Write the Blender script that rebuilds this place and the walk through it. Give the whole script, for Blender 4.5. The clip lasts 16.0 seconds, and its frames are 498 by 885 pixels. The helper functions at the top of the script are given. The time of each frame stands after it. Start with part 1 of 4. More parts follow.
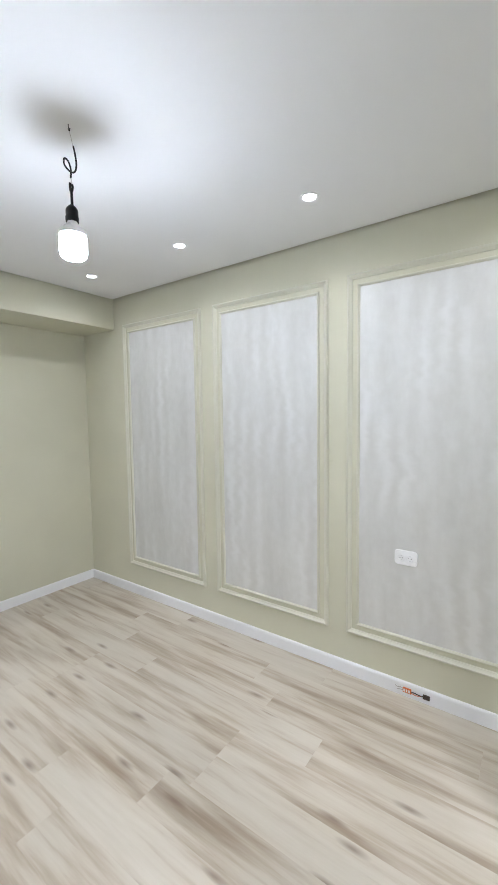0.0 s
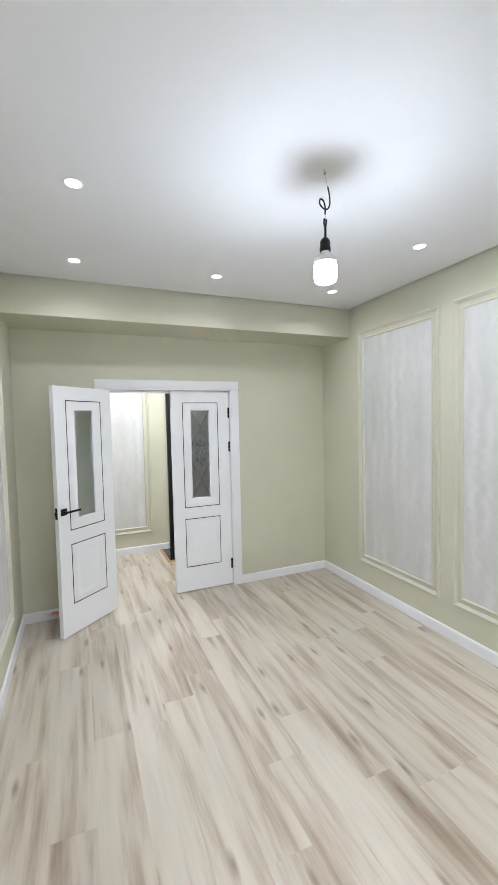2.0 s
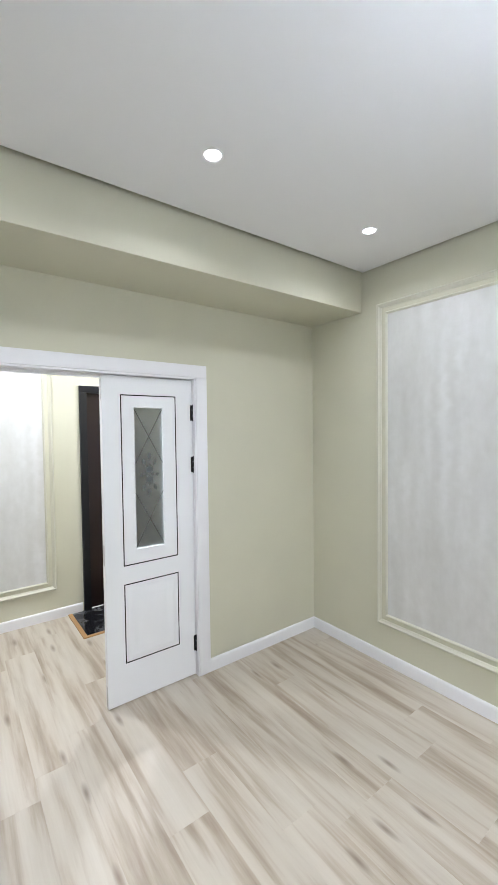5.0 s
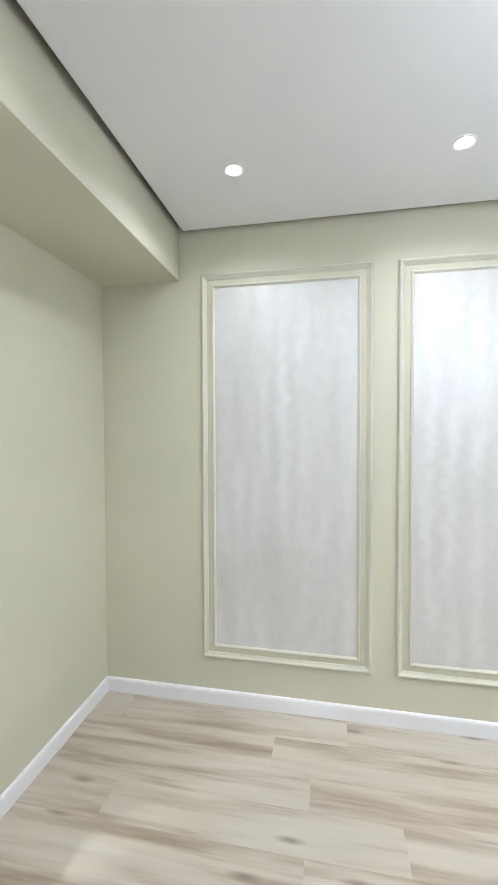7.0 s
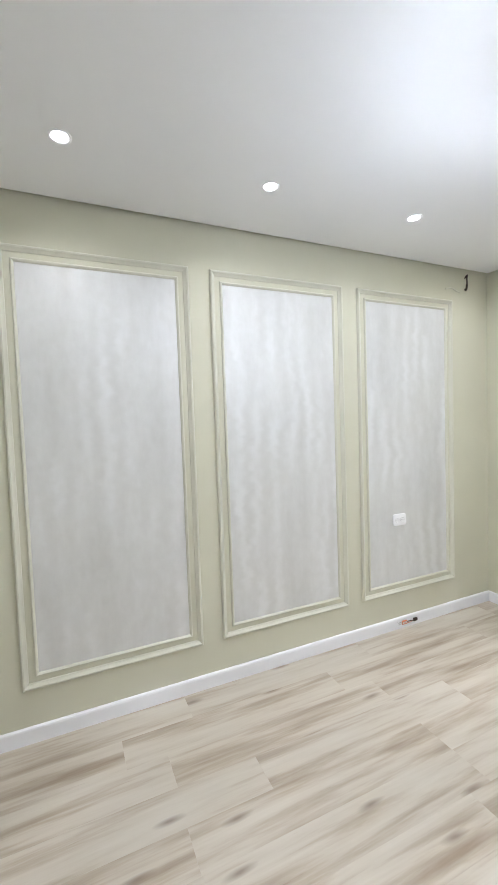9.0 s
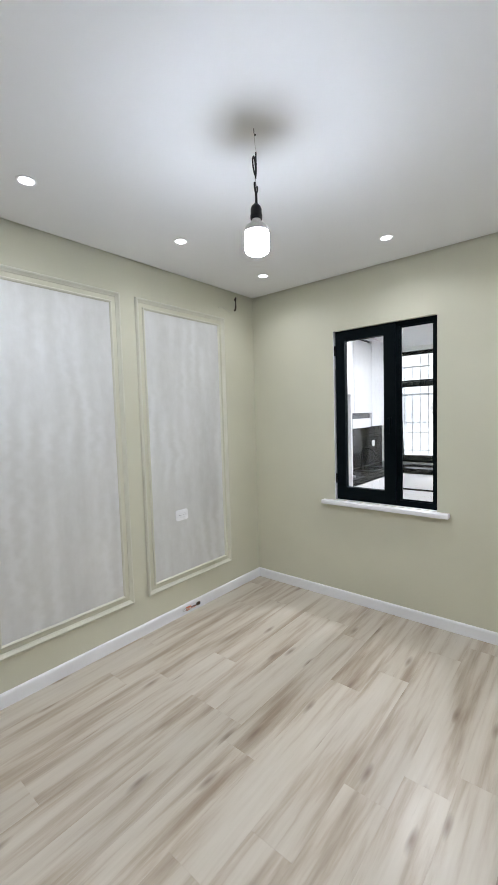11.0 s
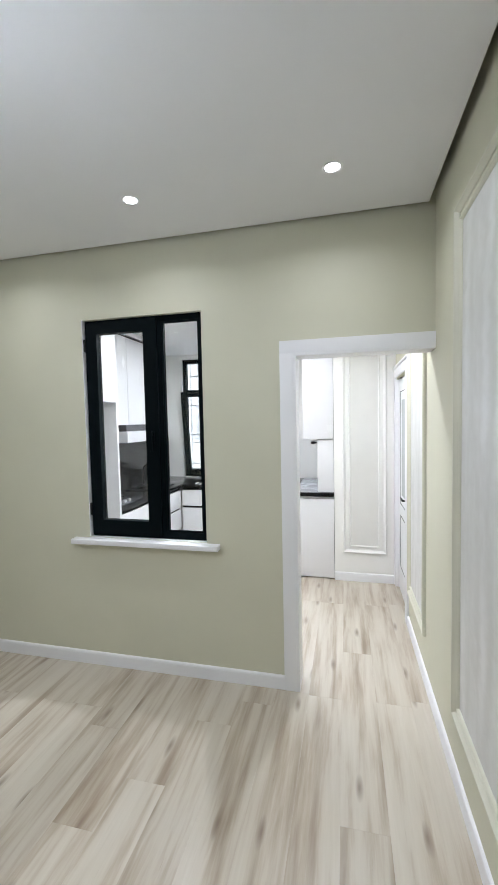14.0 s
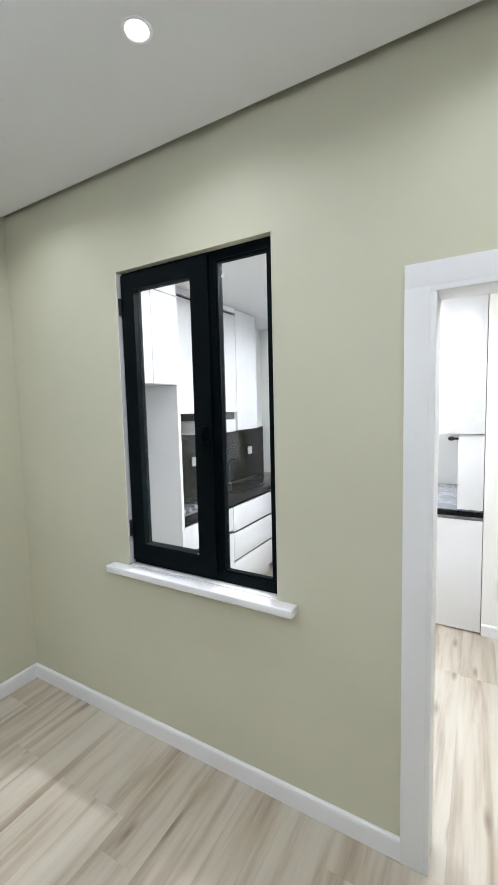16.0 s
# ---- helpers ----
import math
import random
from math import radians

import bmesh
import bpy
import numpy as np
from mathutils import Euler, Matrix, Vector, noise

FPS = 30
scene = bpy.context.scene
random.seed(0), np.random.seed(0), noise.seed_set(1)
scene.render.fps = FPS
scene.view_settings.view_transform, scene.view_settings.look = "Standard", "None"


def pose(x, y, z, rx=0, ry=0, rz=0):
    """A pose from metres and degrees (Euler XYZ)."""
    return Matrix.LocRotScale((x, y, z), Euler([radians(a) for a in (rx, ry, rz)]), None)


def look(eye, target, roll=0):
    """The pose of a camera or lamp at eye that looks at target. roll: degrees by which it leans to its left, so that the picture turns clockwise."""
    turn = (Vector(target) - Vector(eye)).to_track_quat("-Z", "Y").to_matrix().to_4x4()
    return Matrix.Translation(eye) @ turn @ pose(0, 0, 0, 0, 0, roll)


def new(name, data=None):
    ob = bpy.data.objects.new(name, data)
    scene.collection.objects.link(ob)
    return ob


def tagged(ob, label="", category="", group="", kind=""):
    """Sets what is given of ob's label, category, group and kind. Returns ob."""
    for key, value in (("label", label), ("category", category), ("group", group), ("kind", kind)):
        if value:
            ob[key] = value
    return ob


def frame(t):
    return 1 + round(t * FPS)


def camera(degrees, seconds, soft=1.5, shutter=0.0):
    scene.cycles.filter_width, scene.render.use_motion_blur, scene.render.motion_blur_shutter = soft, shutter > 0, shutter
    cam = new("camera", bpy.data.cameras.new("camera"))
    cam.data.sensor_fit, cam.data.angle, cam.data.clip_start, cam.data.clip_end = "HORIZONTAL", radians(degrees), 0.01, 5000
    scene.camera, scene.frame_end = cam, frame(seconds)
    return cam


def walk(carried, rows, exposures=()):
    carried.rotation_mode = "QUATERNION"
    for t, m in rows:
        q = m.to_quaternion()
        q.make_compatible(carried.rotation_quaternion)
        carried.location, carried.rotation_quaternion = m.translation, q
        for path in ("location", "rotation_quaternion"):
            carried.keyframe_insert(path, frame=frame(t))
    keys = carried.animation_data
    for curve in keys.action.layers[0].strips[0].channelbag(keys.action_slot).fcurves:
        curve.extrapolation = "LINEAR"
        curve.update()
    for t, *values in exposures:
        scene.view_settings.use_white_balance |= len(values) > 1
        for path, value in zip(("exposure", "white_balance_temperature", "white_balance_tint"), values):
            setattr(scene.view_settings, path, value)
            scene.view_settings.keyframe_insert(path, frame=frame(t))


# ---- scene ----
cam = camera(63.3, 16.0)
PATH = [
    (0, (0.268, 0.019, 1.670), (-0.900, 1.636, 1.531), -0.8),
    (0.5, (0.370, -0.045, 1.643), (-1.059, 1.349, 1.525), -0.7),
    (1, (0.389, -0.089, 1.647), (-1.241, 1.065, 1.535), -1.0),
    (1.5, (0.387, -0.109, 1.659), (-1.378, 0.826, 1.554), -1.2),
    (2, (0.350, -0.116, 1.660), (-1.490, 0.660, 1.560), -1.3),
    (2.5, (0.258, -0.125, 1.652), (-1.617, 0.564, 1.565), -1.3),
    (3, (0.056, -0.136, 1.651), (-1.831, 0.521, 1.572), -1.2),
    (3.2, (-0.043, -0.145, 1.657), (-1.930, 0.514, 1.585), -1.2),
    (5.3, (-1.322, 0.051, 1.647), (-2.798, 1.399, 1.584), -0.4),
    (5.5, (-1.446, 0.098, 1.648), (-2.822, 1.548, 1.587), -0.2),
    (6, (-1.733, 0.163, 1.668), (-2.809, 1.848, 1.595), 0.0),
    (6.5, (-1.954, 0.137, 1.651), (-2.707, 1.988, 1.583), 0.1),
    (7, (-2.143, 0.143, 1.604), (-2.518, 2.107, 1.545), -0.2),
    (7.5, (-2.304, 0.208, 1.584), (-2.341, 2.207, 1.530), -0.6),
    (8, (-2.432, 0.201, 1.590), (-2.138, 2.178, 1.514), -1.1),
    (8.5, (-2.527, 0.153, 1.586), (-1.960, 2.069, 1.502), -1.6),
    (9, (-2.567, 0.110, 1.594), (-1.756, 1.935, 1.495), -2.0),
    (9.5, (-2.566, 0.042, 1.603), (-1.534, 1.753, 1.496), -2.2),
    (9.7, (-2.518, 0.009, 1.607), (-1.443, 1.666, 1.495), -2.2),
    (11.8, (-2.431, -0.173, 1.614), (-0.686, 0.796, 1.494), -1.2),
    (12, (-2.407, -0.187, 1.612), (-0.625, 0.714, 1.496), -1.1),
    (12.5, (-2.294, -0.197, 1.608), (-0.440, 0.546, 1.503), -1.3),
    (13, (-2.097, -0.215, 1.616), (-0.199, 0.406, 1.514), -1.3),
    (13.5, (-1.932, -0.202, 1.619), (-0.005, 0.325, 1.517), -1.3),
    (14, (-1.697, -0.140, 1.630), (0.245, 0.328, 1.521), -1.2),
    (14.5, (-1.464, -0.116, 1.632), (0.477, 0.348, 1.496), -1.2),
    (15, (-1.178, -0.148, 1.640), (0.742, 0.390, 1.480), -1.4),
    (15.5, (-0.954, -0.089, 1.633), (0.909, 0.618, 1.468), -1.7),
    (16, (-0.761, 0.014, 1.648), (0.967, 1.006, 1.475), -1.4),
]
walk(cam, [(t, look(eye, target, roll)) for t, eye, target, roll in PATH],
     exposures=[(0, .43, 5900, 13), (2.5, .51, 5920, 13), (5.5, .64, 5850, 13), (6, .72, 5860, 12.5), (7, .77, 5880, 12), (9, .59, 5950, 13.5), (9.5, .52, 5950, 13.5), (12, .03, 5950, 12.5), (14, .03, 5920, 11), (15.5, .04, 5920, 10), (16, .18, 5950, 10)])

# ---- world and light ----
world = bpy.data.worlds.new("sky")
scene.world = world
world.use_nodes = True
wn = world.node_tree.nodes
sky = wn.new("ShaderNodeTexSky")
sky.sky_type, sky.sun_disc = "NISHITA", False
sky.sun_elevation, sky.sun_rotation = radians(38), radians(247)
wn["Background"].inputs["Strength"].default_value = 0.15
world.node_tree.links.new(sky.outputs[0], wn["Background"].inputs["Color"])
sun_data = bpy.data.lights.new("sun", "SUN")
sun_data.energy, sun_data.angle, sun_data.color = 5.0, radians(0.5), (1.0, 0.95, 0.88)
sun_ob = new("sun", sun_data)
sun_ob.matrix_world = look((-14, -6, 14), (0, 0, 2))

# unseen added lamp over the yard: the sky's daylight through the kitchen window
sky_fill_data = bpy.data.lights.new("sky_fill", "AREA")
sky_fill_data.shape, sky_fill_data.size, sky_fill_data.size_y = "RECTANGLE", 2.2, 1.6
sky_fill_data.energy, sky_fill_data.color = 430.0, (0.90, 0.95, 1.0)
sky_fill_lamp = new("sky_fill", sky_fill_data)
sky_fill_lamp.matrix_world = look((4.75, 1.25, 3.75), (2.6, 1.0, 0.9))

BULB_POWER = 172.0      # emission strength of the bare bulb
SPOT_WATTS = 2.6       # each recessed downlight
SPOT_COLOUR = (1.0, 0.985, 0.965)

# ---- plan ----
WEST, EAST, NORTH, SOUTH = -3.475, 0.65, 2.40, -0.605   # faces of the room
EAST2 = 0.77                                            # kitchen face of the east wall
WEST2 = -3.595                                          # hall face of the west wall
CEIL, SLAB = 2.736, 2.84
BEAM_X, BEAM_Z = -2.985, 2.473
HALL_W = -4.98
KIT_E = 3.42
KIT_N = 2.232                                           # face of the furred-out kitchen wall
KIT_CEIL = 2.52
CAB_X = 2.41                                            # face of the boxed-in wall and the unit beside it


# ---- materials ----
def material(name, colour, rough=0.5, metal=0.0, spec=0.5):
    m = bpy.data.materials.new(name)
    m.use_nodes = True
    b = m.node_tree.nodes["Principled BSDF"]
    b.inputs["Base Color"].default_value = (*colour, 1)
    b.inputs["Roughness"].default_value = rough
    b.inputs["Metallic"].default_value = metal
    b.inputs["Specular IOR Level"].default_value = spec
    return m, m.node_tree.nodes, m.node_tree.links, b


def mapped(nodes, links, scale, source="Object", random_shift=False):
    tc = nodes.new("ShaderNodeTexCoord")
    mp = nodes.new("ShaderNodeMapping")
    mp.inputs["Scale"].default_value = scale
    links.new(tc.outputs[source], mp.inputs["Vector"])
    if random_shift:
        info = nodes.new("ShaderNodeObjectInfo")
        mul = nodes.new("ShaderNodeMath")
        mul.operation = "MULTIPLY"
        mul.inputs[1].default_value = 37.0
        links.new(info.outputs["Random"], mul.inputs[0])
        links.new(mul.outputs[0], mp.inputs["Location"])
    return mp


def noise_node(nodes, links, vec, scale, detail=4, rough=0.55, distort=0.0):
    n = nodes.new("ShaderNodeTexNoise")
    n.inputs["Scale"].default_value = scale
    n.inputs["Detail"].default_value = detail
    n.inputs["Roughness"].default_value = rough
    n.inputs["Distortion"].default_value = distort
    links.new(vec.outputs[0], n.inputs["Vector"])
    return n


def ramp(nodes, links, src, stops):
    r = nodes.new("ShaderNodeValToRGB")
    els = r.color_ramp.elements
    while len(els) < len(stops):
        els.new(0.5)
    for e, (p, c) in zip(els, stops):
        e.position, e.color = p, (*c, 1)
    links.new(src, r.inputs["Fac"])
    return r


def span(nodes, links, src, lo, hi, a=0.0, b=1.0):
    r = nodes.new("ShaderNodeMapRange")
    for key, v in (("From Min", a), ("From Max", b), ("To Min", lo), ("To Max", hi)):
        r.inputs[key].default_value = v
    links.new(src, r.inputs["Value"])
    return r


def mix(nodes, links, fac, a, b, mode="MIX"):
    m = nodes.new("ShaderNodeMix")
    m.data_type, m.blend_type = "RGBA", mode
    for sock, v in ((m.inputs[0], fac), (m.inputs[6], a), (m.inputs[7], b)):
        if isinstance(v, (int, float)):
            sock.default_value = v
        elif isinstance(v, tuple):
            sock.default_value = (*v, 1)
        else:
            links.new(v, sock)
    return m


def bump(nodes, links, bsdf, src, strength, distance):
    b = nodes.new("ShaderNodeBump")
    b.inputs["Strength"].default_value = strength
    b.inputs["Distance"].default_value = distance
    links.new(src, b.inputs["Height"])
    links.new(b.outputs["Normal"], bsdf.inputs["Normal"])
    return b


def painted(name, colour, rough, vary=0.06, grain=260, relief=0.0006, spec=0.4):
    """Rolled paint: faint clouding and a fine orange-peel relief."""
    m, n, l, b = material(name, colour, rough, spec=spec)
    v = mapped(n, l, (1, 1, 1))
    big = noise_node(n, l, v, 1.7, 5)
    lo = tuple(c * (1 - vary) for c in colour)
    hi = tuple(min(1, c * (1 + vary)) for c in colour)
    r = ramp(n, l, big.outputs["Fac"], ((0.3, lo), (0.7, hi)))
    l.new(r.outputs[0], b.inputs["Base Color"])
    fine = noise_node(n, l, v, grain, 2)
    rr = span(n, l, big.outputs["Fac"], rough - 0.06, rough + 0.06, 0.3, 0.7)
    l.new(rr.outputs[0], b.inputs["Roughness"])
    bump(n, l, b, fine.outputs["Fac"], 0.35, relief)
    return m


WALL = painted("sage_wall_paint", (0.602, 0.590, 0.466), 0.62, 0.03)
CREAM = painted("cream_kitchen_paint", (0.84, 0.835, 0.81), 0.6, 0.02)
MOULD = painted("moulding_paint", (0.615, 0.606, 0.505), 0.5, 0.02, 420, 0.00001)
CEILING = painted("ceiling_matt_white", (0.775, 0.775, 0.782), 0.85, 0.012, 400, 0.0002, 0.2)
TRIM = painted("white_trim_paint", (0.82, 0.82, 0.84), 0.38, 0.02, 200, 0.0003)
DOORW = painted("white_door_enamel", (0.84, 0.85, 0.865), 0.36, 0.015, 220, 0.0002)
CABW = painted("white_cabinet_lacquer", (0.77, 0.77, 0.79), 0.24, 0.01, 300, 0.0001)
BLACKFR = painted("anthracite_window_profile", (0.0016, 0.0040, 0.0052), 0.55, 0.12, 300, 0.0002, 0.06)
BLACKMET = painted("black_metal", (0.008, 0.008, 0.009), 0.4, 0.1, 400, 0.0001, 0.3)
INLAY = painted("black_inlay", (0.006, 0.006, 0.007), 0.5, 0.1, 260, 0.0001, 0.12)
SOCKETP = painted("white_socket_plastic", (0.85, 0.85, 0.86), 0.28, 0.01)
HOLE_SHADE = painted("pin_hole_shade", (0.03, 0.03, 0.03), 0.6, 0.1)
ORANGE = painted("orange_terminal_plastic", (0.62, 0.17, 0.05), 0.45, 0.2, 900)
PLUG = painted("dark_rubber", (0.055, 0.038, 0.028), 0.6, 0.25)
CABLE = painted("grey_cable_sheath", (0.42, 0.40, 0.38), 0.5, 0.2)
STEEL = material("brushed_steel", (0.55, 0.55, 0.56), 0.3, 1.0)[0]
BRONZE = painted("bronze_threshold", (0.40, 0.23, 0.09), 0.4, 0.2)
ENTRY = painted("dark_brown_door_leaf", (0.012, 0.0045, 0.0035), 0.3, 0.35, 40, 0.0006)
CONCRETE = painted("bare_slab", (0.35, 0.34, 0.31), 0.85, 0.15)


def wallpaper():
    """Silver-grey plaster-look paper: soft vertical columns of stacked trowel dabs that catch the light here and there."""
    m, n, l, b = material("silver_plaster_paper", (0.55, 0.55, 0.54), 0.5, spec=0.5)
    cloud = mapped(n, l, (2.6, 2.6, 1.3), random_shift=True)
    smear = mapped(n, l, (9.0, 9.0, 1.6), random_shift=True)
    fleck = mapped(n, l, (22, 22, 15), random_shift=True)
    c = noise_node(n, l, cloud, 1.0, 3, 0.5)
    a = noise_node(n, l, smear, 1.0, 3, 0.5)
    d = noise_node(n, l, fleck, 1.0, 3, 0.55)
    flat = mapped(n, l, (1, 1, 1), random_shift=True)
    dab = mapped(n, l, (6.0, 6.0, 17.0), random_shift=True)
    dabs = noise_node(n, l, dab, 1.0, 2, 0.5)
    push = span(n, l, dabs.outputs["Fac"], -0.045, 0.045)
    side = n.new("ShaderNodeCombineXYZ")
    l.new(push.outputs[0], side.inputs[0])
    bent = n.new("ShaderNodeVectorMath")
    l.new(flat.outputs[0], bent.inputs[0])
    l.new(side.outputs[0], bent.inputs[1])
    columns = n.new("ShaderNodeTexWave")
    columns.bands_direction, columns.wave_profile = "X", "SIN"
    for key, val in (("Scale", 2.6), ("Distortion", 4.0), ("Detail", 2.0), ("Detail Scale", 0.9), ("Detail Roughness", 0.45)):
        columns.inputs[key].default_value = val
    l.new(bent.outputs[0], columns.inputs["Vector"])
    patch = span(n, l, c.outputs["Fac"], 0.0, 0.34, 0.46, 0.66)
    soft = mix(n, l, 0.35, a.outputs["Fac"], d.outputs["Fac"])
    fo = mix(n, l, patch.outputs[0], soft.outputs[2], columns.outputs["Fac"])
    both = mix(n, l, 0.4, fo.outputs[2], c.outputs["Fac"])
    r = ramp(n, l, both.outputs[2], ((0.34, (0.585, 0.582, 0.562)), (0.5, (0.655, 0.654, 0.640)), (0.66, (0.735, 0.737, 0.735))))
    l.new(r.outputs[0], b.inputs["Base Color"])
    rg = span(n, l, both.outputs[2], 0.60, 0.42, 0.36, 0.64)
    l.new(rg.outputs[0], b.inputs["Roughness"])
    mt = span(n, l, both.outputs[2], 0.10, 0.32, 0.36, 0.64)
    l.new(mt.outputs[0], b.inputs["Metallic"])
    bump(n, l, b, both.outputs[2], 0.30, 0.003)
    return m


PALEPAPER = painted("cream_streaked_paper", (0.73, 0.72, 0.69), 0.5, 0.05, 30, 0.001)
PAPER = wallpaper()


def oak():
    """Whitewashed oak laminate: pale boards with long brown-grey smears along the grain, and small knots with tails."""
    m, n, l, b = material("whitewashed_oak", (0.6, 0.52, 0.42), 0.42, spec=0.45)
    v = mapped(n, l, (1.10, 12.5, 1.0), random_shift=True)
    smear = noise_node(n, l, v, 1.15, 7, 0.54, 0.2)
    v4 = mapped(n, l, (2.4, 44.0, 1.0), random_shift=True)
    fine = noise_node(n, l, v4, 1.0, 5, 0.6)
    v0 = mapped(n, l, (0.75, 3.6, 1.0), random_shift=True)
    cloud = noise_node(n, l, v0, 1.5, 3, 0.5)
    v2 = mapped(n, l, (3.2, 90.0, 1.0), random_shift=True)
    grain = noise_node(n, l, v2, 1.3, 5, 0.65)
    v3 = mapped(n, l, (2.0, 8.0, 1.0), random_shift=True)
    warp = noise_node(n, l, v2, 0.35, 2)
    shift = n.new("ShaderNodeVectorMath")
    shift.operation = "MULTIPLY_ADD"
    shift.inputs[1].default_value = (0.10, 0.10, 0.0)
    l.new(warp.outputs["Color"], shift.inputs[0])
    l.new(v3.outputs[0], shift.inputs[2])
    knot = n.new("ShaderNodeTexVoronoi")
    knot.voronoi_dimensions = "2D"
    knot.inputs["Scale"].default_value = 0.55
    l.new(shift.outputs[0], knot.inputs["Vector"])
    info = n.new("ShaderNodeObjectInfo")
    where = n.new("ShaderNodeMath")
    where.operation = "MULTIPLY_ADD"
    where.inputs[1].default_value = 0.24
    l.new(cloud.outputs["Fac"], where.inputs[0])
    half = n.new("ShaderNodeMath")
    half.operation = "SUBTRACT"
    half.inputs[1].default_value = 0.12
    streak = mix(n, l, 0.14, smear.outputs["Fac"], fine.outputs["Fac"])
    l.new(streak.outputs[2], half.inputs[0])
    l.new(half.outputs[0], where.inputs[2])
    base = ramp(n, l, where.outputs[0], ((0.36, (0.580, 0.534, 0.456)), (0.48, (0.535, 0.484, 0.404)), (0.565, (0.448, 0.386, 0.306)), (0.70, (0.310, 0.245, 0.178))))
    g = ramp(n, l, grain.outputs["Fac"], ((0.35, (0.88, 0.865, 0.84)), (0.62, (1.03, 1.03, 1.03))))
    col0 = mix(n, l, 0.20, base.outputs[0], g.outputs[0], "MULTIPLY")
    kn = span(n, l, knot.outputs["Distance"], 0.75, 0.0, 0.012, 0.085)
    col2 = mix(n, l, kn.outputs[0], col0.outputs[2], (0.21, 0.155, 0.115))
    tone = ramp(n, l, info.outputs["Random"], ((0.0, (0.97, 0.969, 0.967)), (1.0, (1.025, 1.022, 1.02))))
    col3 = mix(n, l, 1.0, col2.outputs[2], tone.outputs[0], "MULTIPLY")
    l.new(col3.outputs[2], b.inputs["Base Color"])
    rr = span(n, l, grain.outputs["Fac"], 0.27, 0.41, 0.3, 0.7)
    l.new(rr.outputs[0], b.inputs["Roughness"])
    bump(n, l, b, grain.outputs["Fac"], 0.10, 0.0005)
    return m


OAK = oak()


def marble(name, dark, vein, rough, spec=0.5):
    m, n, l, b = material(name, dark, rough, spec=spec)
    v = mapped(n, l, (1, 1, 1))
    a = noise_node(n, l, v, 2.4, 8, 0.6, 2.2)
    d = n.new("ShaderNodeMath")
    d.operation = "SUBTRACT"
    d.inputs[1].default_value = 0.5
    l.new(a.outputs["Fac"], d.inputs[0])
    e = n.new("ShaderNodeMath")
    e.operation = "ABSOLUTE"
    l.new(d.outputs[0], e.inputs[0])
    r = ramp(n, l, e.outputs[0], ((0.0, vein), (0.025, tuple(0.6 * x + 0.4 * y for x, y in zip(dark, vein))), (0.07, dark)))
    l.new(r.outputs[0], b.inputs["Base Color"])
    return m


STONE = marble("black_stone_sheet", (0.004, 0.004, 0.0045), (0.012, 0.012, 0.0125), 0.09, 0.2)
MARBLE = marble("black_marble", (0.012, 0.012, 0.014), (0.10, 0.10, 0.105), 0.12)
GREYMARBLE = marble("grey_marble", (0.19, 0.195, 0.21), (0.42, 0.42, 0.43), 0.25)


def glass(name, colour, rough):
    m, n, l, b = material(name, colour, rough)
    b.inputs["Transmission Weight"].default_value = 1.0
    b.inputs["IOR"].default_value = 1.45
    return m


CLEAR = glass("clear_pane", (0.97, 0.985, 0.98), 0.0)
FROST = glass("frosted_pane", (0.80, 0.85, 0.83), 0.42)
ETCH = painted("etched_line", (0.155, 0.165, 0.165), 0.7, 0.05, 300, 0.0001, 0.15)
GREYPANE = painted("grey_frosted_pane", (0.42, 0.44, 0.45), 0.35, 0.05)
HOODGLASS = painted("smoked_hood_glass", (0.10, 0.10, 0.11), 0.08, 0.2)


def glowing(name, colour, strength):
    m, n, l, b = material(name, (0.9, 0.9, 0.9), 0.4)
    b.inputs["Emission Color"].default_value = (*colour, 1)
    b.inputs["Emission Strength"].default_value = strength
    return m


BULBGLOW = glowing("lit_bulb_diffuser", (0.88, 0.94, 1.0), BULB_POWER)
SPOTGLOW = glowing("lit_downlight_lens", (1.0, 0.97, 0.93), 9.0)


# ---- mesh helpers ----
def cube(bm, x0, x1, y0, y1, z0, z1):
    vs = [bm.verts.new((x, y, z)) for x in (x0, x1) for y in (y0, y1) for z in (z0, z1)]
    for f in ((0, 1, 3, 2), (4, 6, 7, 5), (0, 4, 5, 1), (2, 3, 7, 6), (0, 2, 6, 4), (1, 5, 7, 3)):
        bm.faces.new([vs[i] for i in f])
    return bm


def boxes(*some, bevel=0.0, segs=2):
    bm = bmesh.new()
    for s in some:
        cube(bm, *s)
    if bevel:
        bmesh.ops.bevel(bm, geom=bm.edges[:], offset=bevel, segments=segs, affect="EDGES", profile=0.6)
    return bm


def rod(bm, a, b, r, r2=None, seg=16, caps=True):
    """A round bar from a to b."""
    a, b = Vector(a), Vector(b)
    m = Matrix.Translation((a + b) / 2) @ (b - a).to_track_quat("Z", "Y").to_matrix().to_4x4()
    bmesh.ops.create_cone(bm, cap_ends=caps, segments=seg, radius1=r, radius2=r if r2 is None else r2, depth=(b - a).length, matrix=m)
    return bm


